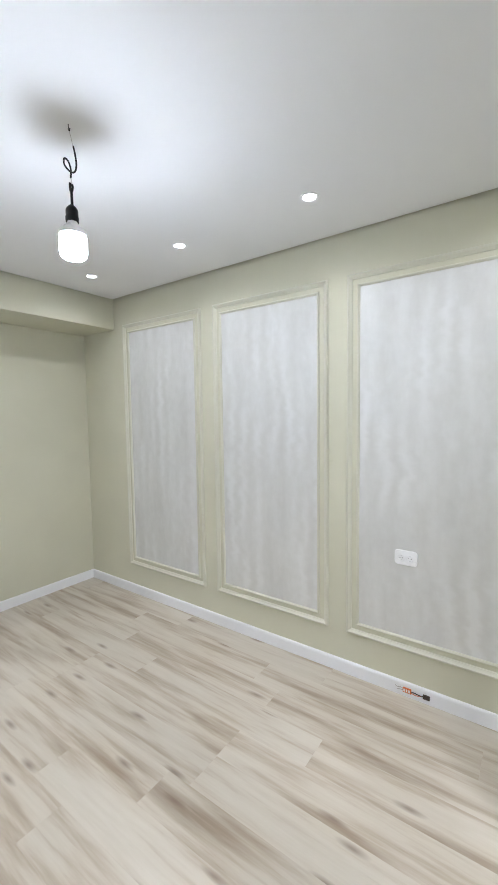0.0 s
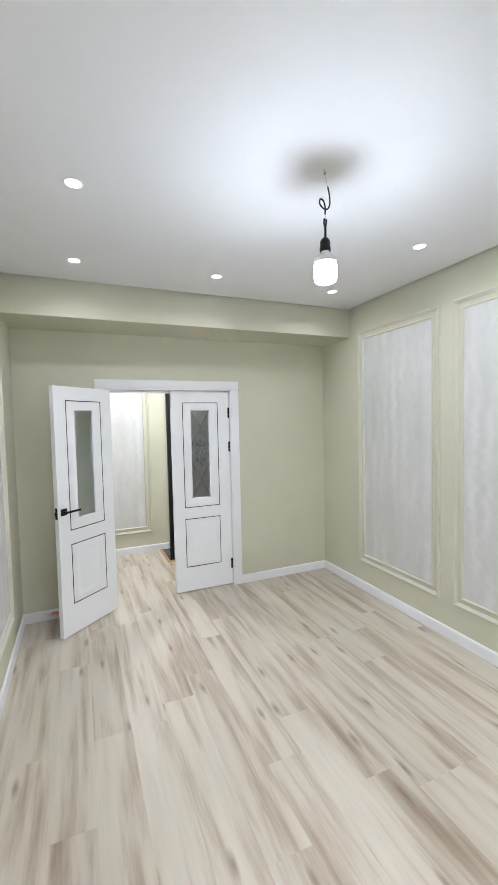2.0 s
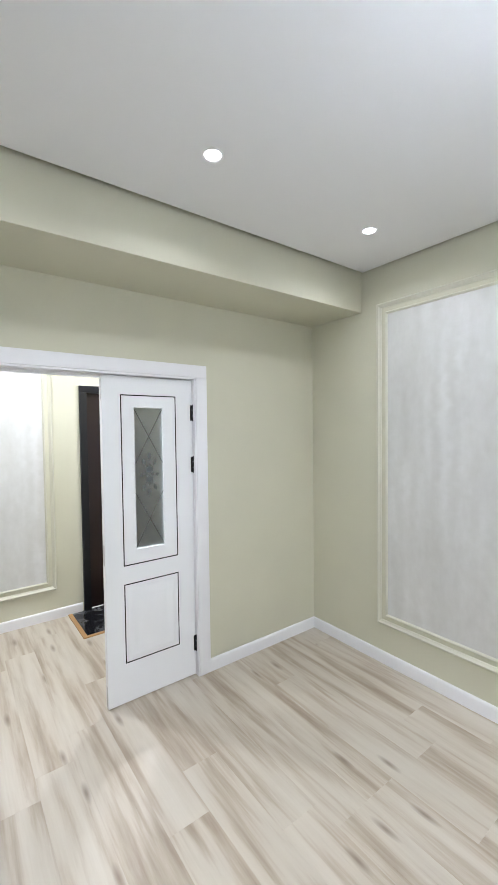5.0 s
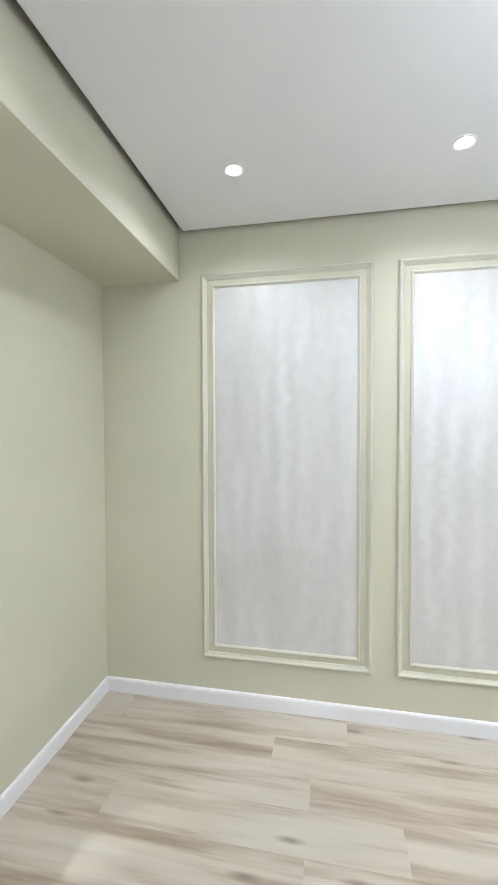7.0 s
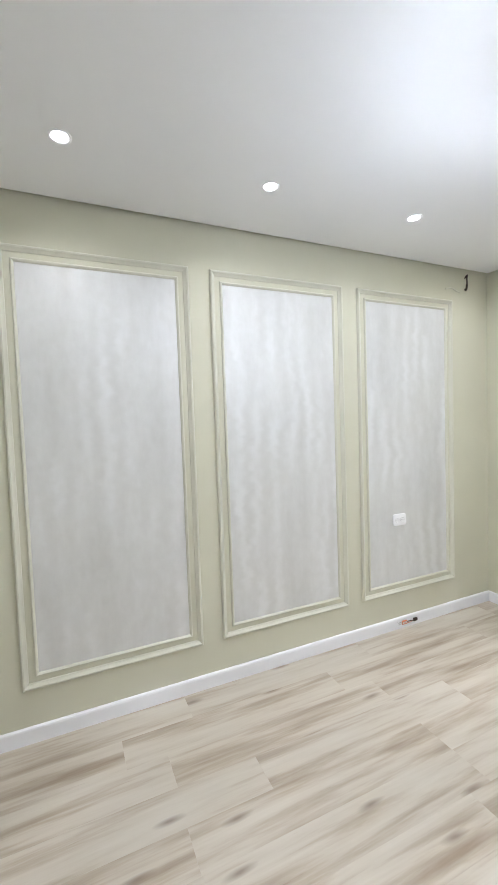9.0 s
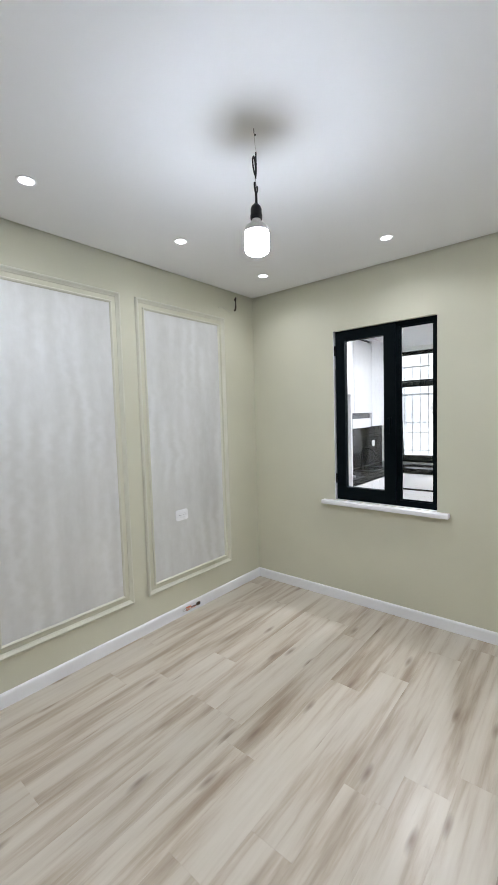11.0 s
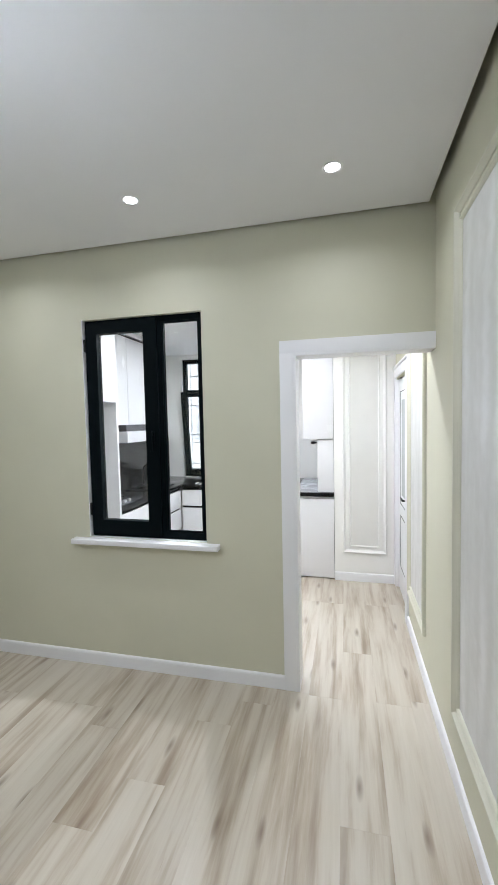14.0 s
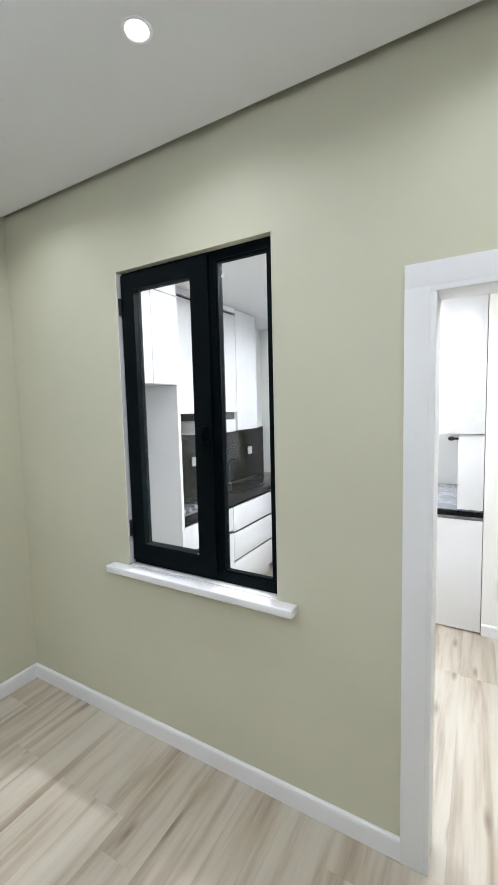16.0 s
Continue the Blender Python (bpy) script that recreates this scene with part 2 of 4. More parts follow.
def lathe(profile, centre, seg=40):
    """A turned body: (radius, height) pairs about a vertical axis."""
    bm = bmesh.new()
    cx, cy, cz = centre
    rings = []
    for r, h in profile:
        if r < 1e-5:
            rings.append([bm.verts.new((cx, cy, cz + h))])
        else:
            rings.append([bm.verts.new((cx + r * math.cos(6.283185 * i / seg), cy + r * math.sin(6.283185 * i / seg), cz + h)) for i in range(seg)])
    for p, q in zip(rings, rings[1:]):
        for i in range(seg):
            j = (i + 1) % seg
            if len(p) == 1 and len(q) == 1:
                continue
            if len(p) == 1:
                bm.faces.new((p[0], q[i], q[j]))
            elif len(q) == 1:
                bm.faces.new((p[i], p[j], q[0]))
            else:
                bm.faces.new((p[i], p[j], q[j], q[i]))
    return bm


def tube(points, r, seg=8):
    """A bent wire through the points, smoothed."""
    pts = [Vector(p) for p in points]
    fine = []
    for i in range(len(pts) - 1):
        p0, p1, p2, p3 = pts[max(i - 1, 0)], pts[i], pts[i + 1], pts[min(i + 2, len(pts) - 1)]
        for k in range(6):
            t = k / 6
            fine.append(0.5 * (2 * p1 + (p2 - p0) * t + (2 * p0 - 5 * p1 + 4 * p2 - p3) * t * t + (3 * p1 - p0 - 3 * p2 + p3) * t ** 3))
    fine.append(pts[-1])
    bm = bmesh.new()
    rings = []
    for i, p in enumerate(fine):
        d = (fine[min(i + 1, len(fine) - 1)] - fine[max(i - 1, 0)]).normalized()
        u = d.cross(Vector((0.31, 0.87, 0.39))).normalized()
        w = d.cross(u)
        rings.append([bm.verts.new(p + r * (math.cos(6.283185 * k / seg) * u + math.sin(6.283185 * k / seg) * w)) for k in range(seg)])
    for a, b in zip(rings, rings[1:]):
        for k in range(seg):
            bm.faces.new((a[k], a[(k + 1) % seg], b[(k + 1) % seg], b[k]))
    bm.faces.new(rings[0][::-1])
    bm.faces.new(rings[-1])
    return bm


def loop_moulding(w, h, profile, inset=0.0, filled=False):
    """A mitred moulding round a w x h rectangle in the xz plane, proud towards -y. profile: (distance inwards, height) pairs."""
    bm = bmesh.new()
    rings = []
    for d, up in profile:
        e = d + inset
        rings.append([bm.verts.new((x, -up, z)) for x, z in ((e, e), (w - e, e), (w - e, h - e), (e, h - e))])
    for a, b in zip(rings, rings[1:]):
        for k in range(4):
            j = (k + 1) % 4
            bm.faces.new((a[k], a[j], b[j], b[k]))
    if filled:
        bm.faces.new(rings[-1])
    return bm


def mesh_of(name, bm, mat, smooth=False):
    bmesh.ops.recalc_face_normals(bm, faces=bm.faces[:])
    me = bpy.data.meshes.new(name)
    bm.to_mesh(me)
    bm.free()
    me.materials.append(mat)
    if smooth:
        me.shade_smooth()
        me.set_sharp_from_angle(angle=radians(35))
    return me


def part(name, bm, mat, parent=None, label="", smooth=True):
    ob = new(name, mesh_of(name, bm, mat, smooth))
    if parent is not None:
        ob.parent = parent
    if label:
        ob["label"] = label
    return ob


def setting(name, bm, mat, label, category):
    return tagged(part(name, bm, mat, smooth=False), label, category, kind="structure")


def thing(name, m, label, category, group="", kind=""):
    ob = new(name)
    ob.empty_display_size = 0.1
    ob.matrix_world = m
    return tagged(ob, label, category, group, kind)


# ---- large structure ----
T = 0.12
# west wall with the double door's opening
DY0, DY1, DTOP = 0.11, 1.305, 1.99
setting("wall_west", boxes((WEST2, WEST, SOUTH - T, DY0, 0, SLAB), (WEST2, WEST, DY1, NORTH + T, 0, SLAB), (WEST2, WEST, DY0, DY1, DTOP, SLAB)), WALL,
        "sage green painted wall with a double door opening", "wall")
# east wall with the inner window and the passage to the kitchen
WY0, WY1, WZ0, WZ1 = 0.705, 1.535, 0.875, 2.305
PY, PTOP = 0.157, 2.01
setting("wall_east", boxes((EAST, EAST2, PY, WY0, 0, SLAB), (EAST, EAST2, WY1, NORTH, 0, SLAB), (EAST, EAST2, WY0, WY1, 0, WZ0), (EAST, EAST2, WY0, WY1, WZ1, SLAB),
                           (EAST, EAST2, SOUTH, PY, PTOP, SLAB)), WALL, "sage green painted wall with inner window and passage", "wall")
setting("wall_north", boxes((HALL_W - T, WEST2, NORTH, NORTH + T, 0, SLAB), (WEST, KIT_E + 0.2, NORTH, NORTH + T, 0, SLAB)), WALL, "long sage green painted wall with three framed panels", "wall")
# south wall with the white door beyond the passage
SDX0, SDX1, SDTOP = 1.66, 2.36, 2.0
setting("wall_south", boxes((WEST, SDX0, SOUTH - T, SOUTH, 0, SLAB), (SDX1, KIT_E + 0.2, SOUTH - T, SOUTH, 0, SLAB), (SDX0, SDX1, SOUTH - T, SOUTH, SDTOP, SLAB)), WALL,
        "sage green painted wall with framed panels", "wall")
setting("wall_hall_south", boxes((HALL_W - T, WEST2, SOUTH - 0.6 - T, SOUTH - 0.6, 0, SLAB), (WEST2, WEST, SOUTH - 0.6 - T, SOUTH - T, 0, SLAB)), WALL, "sage green painted hall wall", "wall")
ENY0, ENY1, ENTOP = 0.955, 1.93, 2.06
setting("wall_hall_west", boxes((HALL_W - T, HALL_W, SOUTH - 0.6, ENY0, 0, SLAB), (HALL_W - T, HALL_W, ENY1, NORTH, 0, SLAB), (HALL_W - T, HALL_W, ENY0, ENY1, ENTOP, SLAB)), WALL,
        "sage green hall wall beside the entrance door", "wall")
OY0, OY1, OZ0, OZ1 = 0.52, 2.005, 0.888, 2.46
setting("wall_kitchen_east", boxes((KIT_E, KIT_E + 0.2, SOUTH, OY0, 0, SLAB), (KIT_E, KIT_E + 0.2, OY1, NORTH, 0, SLAB), (KIT_E, KIT_E + 0.2, OY0, OY1, 0, OZ0), (KIT_E, KIT_E + 0.2, OY0, OY1, OZ1, SLAB)),
        CREAM, "pale kitchen wall with an outside window", "wall")
setting("wall_shaft", boxes((CAB_X, KIT_E, SOUTH, -0.02, 0, SLAB)), CREAM, "pale boxed-in wall with a framed panel", "wall")
setting("wall_kitchen_north", boxes((EAST2, KIT_E, KIT_N, NORTH, 0, SLAB)), CREAM, "pale furred-out kitchen wall behind the units", "wall")
# unseen walls added to close off the space behind the white door
setting("wall_behind_door", boxes((1.5, 2.5, SOUTH - 1.0 - T, SOUTH - 1.0, 0, SLAB), (1.5 - T, 1.5, SOUTH - 1.0, SOUTH - T, 0, SLAB), (2.5, 2.5 + T, SOUTH - 1.0, SOUTH - T, 0, SLAB)), WALL, "plain unseen wall added behind the white door", "wall")
setting("beam", boxes((WEST, BEAM_X, SOUTH, NORTH, BEAM_Z, SLAB), bevel=0.003), WALL, "sage green painted ceiling beam over the double door", "beam")
GAP = 0.040
setting("ceiling", boxes((BEAM_X + GAP, EAST - GAP, SOUTH + GAP, NORTH - GAP, CEIL, CEIL + 0.012), bevel=0.002), CEILING, "matt white ceiling panel with a shadow gap", "ceiling")
setting("ceiling_hall", boxes((HALL_W, WEST2, SOUTH - 0.6, NORTH, CEIL - 0.04, SLAB)), CEILING, "matt white hall ceiling", "ceiling")
setting("ceiling_kitchen", boxes((EAST2, KIT_E, SOUTH, NORTH, KIT_CEIL, SLAB)), CEILING, "matt white kitchen ceiling", "ceiling")
# unseen slab added over every room to close the building against the sky
setting("closing_slab", boxes((HALL_W - T, KIT_E + 0.2, SOUTH - 1.2, NORTH + T, SLAB, SLAB + 0.15)), CONCRETE, "bare slab added to close the rooms above the ceilings", "slab")
floor = setting("floor", boxes((HALL_W - T, KIT_E + 0.2, SOUTH - 1.2, NORTH + T, -0.14, -0.009)), CONCRETE, "whitewashed oak laminate floor in long boards", "floor")

# ---- window to the outside and what lies beyond ----
setting("ground", boxes((KIT_E + 0.2, 400, -200, 200, -0.35, -0.15), (-400, HALL_W - T, -200, 200, -0.35, -0.15), (HALL_W - T, KIT_E + 0.2, NORTH + T, 200, -0.35, -0.15),
                        (HALL_W - T, KIT_E + 0.2, -200, SOUTH - 1.2, -0.35, -0.15)), CONCRETE, "pale paved yard outside the kitchen", "ground")

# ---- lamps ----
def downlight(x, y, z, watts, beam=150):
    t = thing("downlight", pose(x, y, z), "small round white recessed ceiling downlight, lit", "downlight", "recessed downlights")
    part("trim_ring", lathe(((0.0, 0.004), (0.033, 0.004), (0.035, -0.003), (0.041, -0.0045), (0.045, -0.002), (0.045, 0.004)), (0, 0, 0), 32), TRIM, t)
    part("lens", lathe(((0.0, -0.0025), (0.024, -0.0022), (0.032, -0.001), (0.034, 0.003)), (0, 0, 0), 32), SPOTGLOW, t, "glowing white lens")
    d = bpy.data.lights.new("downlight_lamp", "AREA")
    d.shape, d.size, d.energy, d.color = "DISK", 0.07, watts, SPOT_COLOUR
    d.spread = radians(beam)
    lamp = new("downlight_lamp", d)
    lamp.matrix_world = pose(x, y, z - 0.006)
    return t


for x, y in ((-2.54, 1.89), (-1.61, 1.90), (-0.69, 1.885), (0.185, 1.90), (0.185, 0.895), (0.185, -0.09), (-0.70, -0.095), (-1.645, -0.092), (-2.55, -0.096), (-2.52, 0.866)):
    downlight(x, y, CEIL, SPOT_WATTS)
# hall pair is unseen, added to brighten the hall behind the doors
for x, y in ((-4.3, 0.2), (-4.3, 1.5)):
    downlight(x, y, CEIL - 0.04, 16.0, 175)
# middle one is a known fitting; the other two are added kitchen fill
for x, y in ((1.25, 0.95), (2.20, 0.87), (1.25, 0.02)):
    downlight(x, y, KIT_CEIL, 15.5, 175)

BX, BY = -1.162, 0.90


def bulb():
    t = thing("pendant_bulb", pose(BX, BY, CEIL), "bare lit bulb in a black holder on a twisted wire", "light bulb")
    part("ceiling_hook", tube([(0, 0, 0.004), (0, 0, -0.018), (0.006, 0, -0.026), (0.010, 0, -0.018)], 0.0016), BLACKMET, t)
    part("suspension_wire", tube([(0.002, 0, -0.02), (0.008, 0.004, -0.05), (0.018, 0.004, -0.085)], 0.0009), CABLE, t)
    part("looped_cable", tube([(0.016, 0.006, -0.080), (0.020, 0.010, -0.110), (0.022, 0.012, -0.150), (0.012, 0.008, -0.170), (-0.008, 0.0, -0.160), (-0.024, -0.008, -0.135),
                               (-0.018, -0.010, -0.118), (-0.004, -0.004, -0.130), (0.004, 0.0, -0.160), (0.002, 0.0, -0.190)], 0.0033), BLACKMET, t, "black looped cable end")
    part("cord", tube([(0.002, 0, -0.185), (0.004, 0.001, -0.205), (0.005, 0, -0.235)], 0.0012), CABLE, t)
    part("cable_fork", tube([(-0.004, 0, -0.205), (-0.005, 0, -0.225), (0.003, 0, -0.243), (0.011, 0, -0.228), (0.009, 0, -0.216)], 0.0042), BLACKMET, t)
    part("stem", rod(bmesh.new(), (0.003, 0, -0.24), (0.003, 0, -0.292), 0.005), BLACKMET, t)
    part("lamp_holder", lathe(((0.0, -0.285), (0.008, -0.286), (0.018, -0.296), (0.022, -0.306), (0.022, -0.326), (0.024, -0.330), (0.023, -0.346), (0.0, -0.346)), (0, 0, 0), 28), BLACKMET, t, "black bakelite holder")
    part("bulb_base", lathe(((0.0, -0.344), (0.017, -0.344), (0.020, -0.356), (0.043, -0.374), (0.048, -0.384), (0.048, -0.396), (0.0, -0.396)), (0, 0, 0), 36), SOCKETP, t, "white plastic bulb collar")
    part("diffuser", lathe(((0.045, -0.396), (0.048, -0.404), (0.048, -0.458), (0.045, -0.470), (0.036, -0.477), (0.0, -0.479)), (0, 0, 0), 40), BULBGLOW, t, "glowing white diffuser")


bulb()


# ---- trim ----
def baseboard(x0, y0, x1, y1, nx, ny):
    """A white skirting along a wall from (x0, y0) to (x1, y1), proud towards (nx, ny)."""
    bm = bmesh.new()
    prof = ((0, 0), (0.014, 0), (0.014, 0.070), (0.012, 0.079), (0.007, 0.084), (0, 0.085))
    a = [bm.verts.new((x0 + nx * d, y0 + ny * d, h)) for d, h in prof]
    b = [bm.verts.new((x1 + nx * d, y1 + ny * d, h)) for d, h in prof]
    for i in range(len(prof)):
        j = (i + 1) % len(prof)
        bm.faces.new((a[i], a[j], b[j], b[i]))
    bm.faces.new(a)
    bm.faces.new(b[::-1])
    return setting("baseboard", bm, TRIM, "white skirting board along the wall", "baseboard")


B = 0.014
baseboard(WEST + B, NORTH, EAST - B, NORTH, 0, -1)
baseboard(WEST, DY1 + 0.08, WEST, NORTH, 1, 0)
baseboard(WEST, SOUTH, WEST, DY0 - 0.08, 1, 0)
baseboard(WEST + B, SOUTH, SDX0 - 0.09, SOUTH, 0, 1)
baseboard(EAST, PY + 0.075, EAST, NORTH, -1, 0)
baseboard(CAB_X, SOUTH, CAB_X, -0.022, -1, 0)
baseboard(HALL_W, SOUTH - 0.6, HALL_W, ENY0 - 0.01, 1, 0)
baseboard(WEST2, DY1 + 0.08, WEST2, NORTH, -1, 0)


def wall_panel(m, w, h, label, paint=None, paper=None):
    """A framed panel: two mitred mouldings round a sheet of wallpaper. Built in the xz plane, proud towards -y."""
    t = thing("wall_panel", m, label, "wall panel", "framed wall panels")
    part("outer_moulding", loop_moulding(w, h, ((0, 0), (0, 0.012), (0.003, 0.018), (0.008, 0.021), (0.014, 0.020), (0.019, 0.014), (0.025, 0.009), (0.030, 0.006), (0.032, 0))), paint or MOULD, t)
    part("inner_moulding", loop_moulding(w, h, ((0, 0), (0, 0.007), (0.003, 0.012), (0.008, 0.014), (0.013, 0.011), (0.017, 0.005), (0.018, 0)), 0.062), paint or MOULD, t)
    part("wallpaper", boxes((0.079, w - 0.079, -0.002, 0.0, 0.079, h - 0.079)), paper or PAPER, t, "silver-grey streaked plaster wallpaper")
    return t


PZ0, PZ1 = 0.277, 2.495
LBL = "sage moulding frame round silver-grey streaked wallpaper"
for x0, x1 in ((-2.850, -1.897), (-1.770, -0.826), (-0.700, 0.229)):
    wall_panel(pose(x0, NORTH, PZ0), x1 - x0, PZ1 - PZ0, LBL)
for x0, x1, z0, z1 in ((-2.895, -2.245, 0.30, PZ1), (-2.175, -0.515, 0.86, PZ1), (-0.425, 0.205, 0.30, PZ1), (0.885, 1.545, 0.285, PZ1)):
    wall_panel(pose(x1, SOUTH, z0, 0, 0, 180), x1 - x0, z1 - z0, LBL if z0 < 0.8 else "wide sage moulding frame set higher, silver-grey wallpaper inside")
wall_panel(pose(CAB_X, -0.10, 0.285, 0, 0, -90), 0.42, PZ1 - 0.285, "narrow moulding frame round pale streaked wallpaper", CREAM, PALEPAPER)
wall_panel(pose(HALL_W, -0.25, 0.26, 0, 0, 90), 0.98, PZ1 - 0.26, "hall moulding frame round silver-grey wallpaper")


# ---- passage casing ----
t = thing("passage_casing", pose(0, 0, 0), "white casing and lining round the open passage", "door frame", kind="structure")
part("side_casing", boxes((EAST - 0.016, EAST, PY, PY + 0.075, 0, PTOP), bevel=0.0006), TRIM, t)
part("head_casing", boxes((EAST - 0.016, EAST, SOUTH, PY + 0.075, PTOP + 0.0001, PTOP + 0.072), bevel=0.0006), TRIM, t)
part("side_lining", boxes((EAST - 0.0155, EAST2 + 0.012, PY - 0.018, PY - 0.0001, 0, PTOP - 0.019), bevel=0.0006), TRIM, t)
part("head_lining", boxes((EAST - 0.0155, EAST2 + 0.012, SOUTH + 0.001, PY - 0.0001, PTOP - 0.018, PTOP - 0.0001), bevel=0.0006), TRIM, t)
part("side_casing", boxes((EAST2, EAST2 + 0.016, PY, PY + 0.075, 0, PTOP), bevel=0.0006), TRIM, t)
part("head_casing", boxes((EAST2, EAST2 + 0.016, SOUTH, PY + 0.075, PTOP + 0.0001, PTOP + 0.072), bevel=0.0006), TRIM, t)

# ---- double door ----
t = thing("double_door_casing", pose(0, 0, 0), "white casing and lining round the double door", "door frame", kind="structure")
CW = 0.08
for x0, x1 in ((WEST, WEST + 0.016), (WEST2 - 0.016, WEST2)):
    part("side_casing", boxes((x0, x1, DY0 - CW, DY0, 0, DTOP), bevel=0.002), TRIM, t)
    part("side_casing", boxes((x0, x1, DY1, DY1 + CW, 0, DTOP), bevel=0.002), TRIM, t)
    part("head_casing", boxes((x0, x1, DY0 - CW, DY1 + CW, DTOP + 0.0005, DTOP + CW), bevel=0.002), TRIM, t)
part("side_lining", boxes((WEST2 - 0.012, WEST + 0.012, DY0 + 0.0005, DY0 + 0.012, 0, DTOP - 0.013), bevel=0.0015), TRIM, t)
part("side_lining", boxes((WEST2 - 0.012, WEST + 0.012, DY1 - 0.012, DY1 - 0.0005, 0, DTOP - 0.013), bevel=0.0015), TRIM, t)
part("head_lining", boxes((WEST2 - 0.012, WEST + 0.012, DY0 + 0.0005, DY1 - 0.0005, DTOP - 0.012, DTOP - 0.0005), bevel=0.0015), TRIM, t)
part("stop", boxes((WEST - 0.085, WEST - 0.067, DY0 + 0.0125, DY1 - 0.0125, DTOP - 0.03, DTOP - 0.0125)), TRIM, t)


def line_frame(y0, y1, z0, z1, w, x):
    return boxes((x - 0.0008, x + 0.0008, y0, y1, z0, z0 + w), (x - 0.0008, x + 0.0008, y0, y1, z1 - w, z1), (x - 0.0008, x + 0.0008, y0, y0 + w, z0 + w, z1 - w), (x - 0.0008, x + 0.0008, y1 - w, y1, z0 + w, z1 - w))


def door_leaf(name, m, w, label, lever):
    """A white leaf, hinged at y = 0 and reaching along +y; its room face is x = 0 and its back x = -0.04."""
    t = thing(name, m, label, "door", "double door leaves", kind="structure")
    h0, h1, D = 0.008, 1.972, 0.04
    a0, a1 = 0.118, w - 0.108                       # framed fields
    g0, g1, gz0, gz1 = 0.213, w - 0.193, 0.929, 1.785
    part("body", boxes((-D, 0, 0, g0 - 0.05, h0, h1), (-D, 0, g1 + 0.05, w, h0, h1), (-D, 0, g0 - 0.05, g1 + 0.05, h0, gz0 - 0.05), (-D, 0, g0 - 0.05, g1 + 0.05, gz1 + 0.05, h1)), DOORW, t, smooth=False)
    # raised bead round the glass, on both faces
    for s, x in ((1, 0.0), (-1, -D)):
        bm = loop_moulding(g1 - g0 + 0.136, gz1 - gz0 + 0.136, ((0, 0.0002), (0.006, 0.0015), (0.040, 0.003), (0.062, 0.003), (0.066, 0.001), (0.068, -0.006)))
        bm.transform(pose(x, (g0 - 0.068) if s > 0 else (g1 + 0.068), gz0 - 0.068, 0, 0, 90 * s))
        part("glass_bead", bm, DOORW, t)
        part("inlay_line", line_frame(a0, a1, 0.836, 1.864, 0.0065, x), INLAY, t, "thin black inlay line")
        part("inlay_line", line_frame(a0, a1, 0.246, 0.727, 0.0065, x), INLAY, t, "thin black inlay line")
        bm = loop_moulding(a1 - a0 - 0.05, 0.43, ((0, 0.0002), (0.010, 0.0045), (0.026, 0.0040), (0.048, 0.0008), (0.070, 0.0045), (0.10, 0.0060)), filled=True)
        bm.transform(pose(x, a0 + 0.025 if s > 0 else a1 - 0.025, 0.271, 0, 0, 90 * s))
        part("raised_field", bm, DOORW, t)
    pane = part("pane", boxes((-0.010, -0.004, g0 - 0.004, g1 + 0.004, gz0 - 0.004, gz1 + 0.004)), FROST, t, "frosted glass with etched lattice", smooth=False)
    pane.visible_shadow = False
    # etched lattice: two crossings and a small rosette
    bm = bmesh.new()
    cy, gh = (g0 + g1) / 2, gz1 - gz0
    hw = (g1 - g0) / 2
    for za, zb in ((gz1 + 0.03, gz1 - 0.34), (gz0 - 0.03, gz0 + 0.34)):
        for s in (1, -1):
            a, b = Vector((-0.0034, cy - s * hw, za + (zb - za) * 0.10)), Vector((-0.0034, cy + s * hw, zb))
            d = (b - a).normalized()
            n = Vector((0, -d.z, d.y)) * 0.0022
            bm.faces.new([bm.verts.new(v) for v in (a + n, b + n, b - n, a - n)])
    for k in range(8):
        an = k * math.pi / 4
        for r0, r1 in ((0.006, 0.046), (0.050, 0.088)):
            c = Vector((-0.0034, cy, (gz0 + gz1) / 2 + 0.02))
            u = Vector((0, math.cos(an) * 0.75, math.sin(an) * 1.6))
            n = Vector((0, -math.sin(an), math.cos(an))) * 0.013
            bm.faces.new([bm.verts.new(v) for v in (c + u * r0, c + u * (r0 + r1) / 2 + n, c + u * r1, c + u * (r0 + r1) / 2 - n)])
    et = part("etching", bm, ETCH, t, "etched lattice and rosette", smooth=False)
    et.visible_shadow = False
    if lever:
        hd = part("lever_handle", boxes((0.0, 0.008, w - 0.075, w - 0.023, 0.970, 1.022), (0.008, 0.045, w - 0.056, w - 0.042, 0.989, 1.003), (0.038, 0.048, w - 0.175, w - 0.042, 0.988, 1.004), bevel=0.0015), BLACKMET, t, "square black lever handle")
        part("lever_handle", boxes((-D - 0.008, -D, w - 0.075, w - 0.023, 0.970, 1.022), (-D - 0.045, -D - 0.008, w - 0.056, w - 0.042, 0.989, 1.003), (-D - 0.048, -D - 0.038, w - 0.175, w - 0.042, 0.988, 1.004), bevel=0.0015), BLACKMET, t, "square black lever handle")
        part("latch_plate", boxes((-0.032, -0.008, w - 0.0005, w + 0.0015, 0.945, 1.035), (-0.026, -0.014, w, w + 0.012, 0.980, 1.003), bevel=0.001), BLACKMET, t, "black latch plate")
    else:
        part("strike_plate", boxes((-0.032, -0.008, w - 0.0005, w + 0.0015, 0.86, 0.98), bevel=0.0005), STEEL, t)
        part("flush_bolt", boxes((-0.028, -0.012, w - 0.0005, w + 0.0012, 0.02, 0.14), bevel=0.0004), STEEL, t)
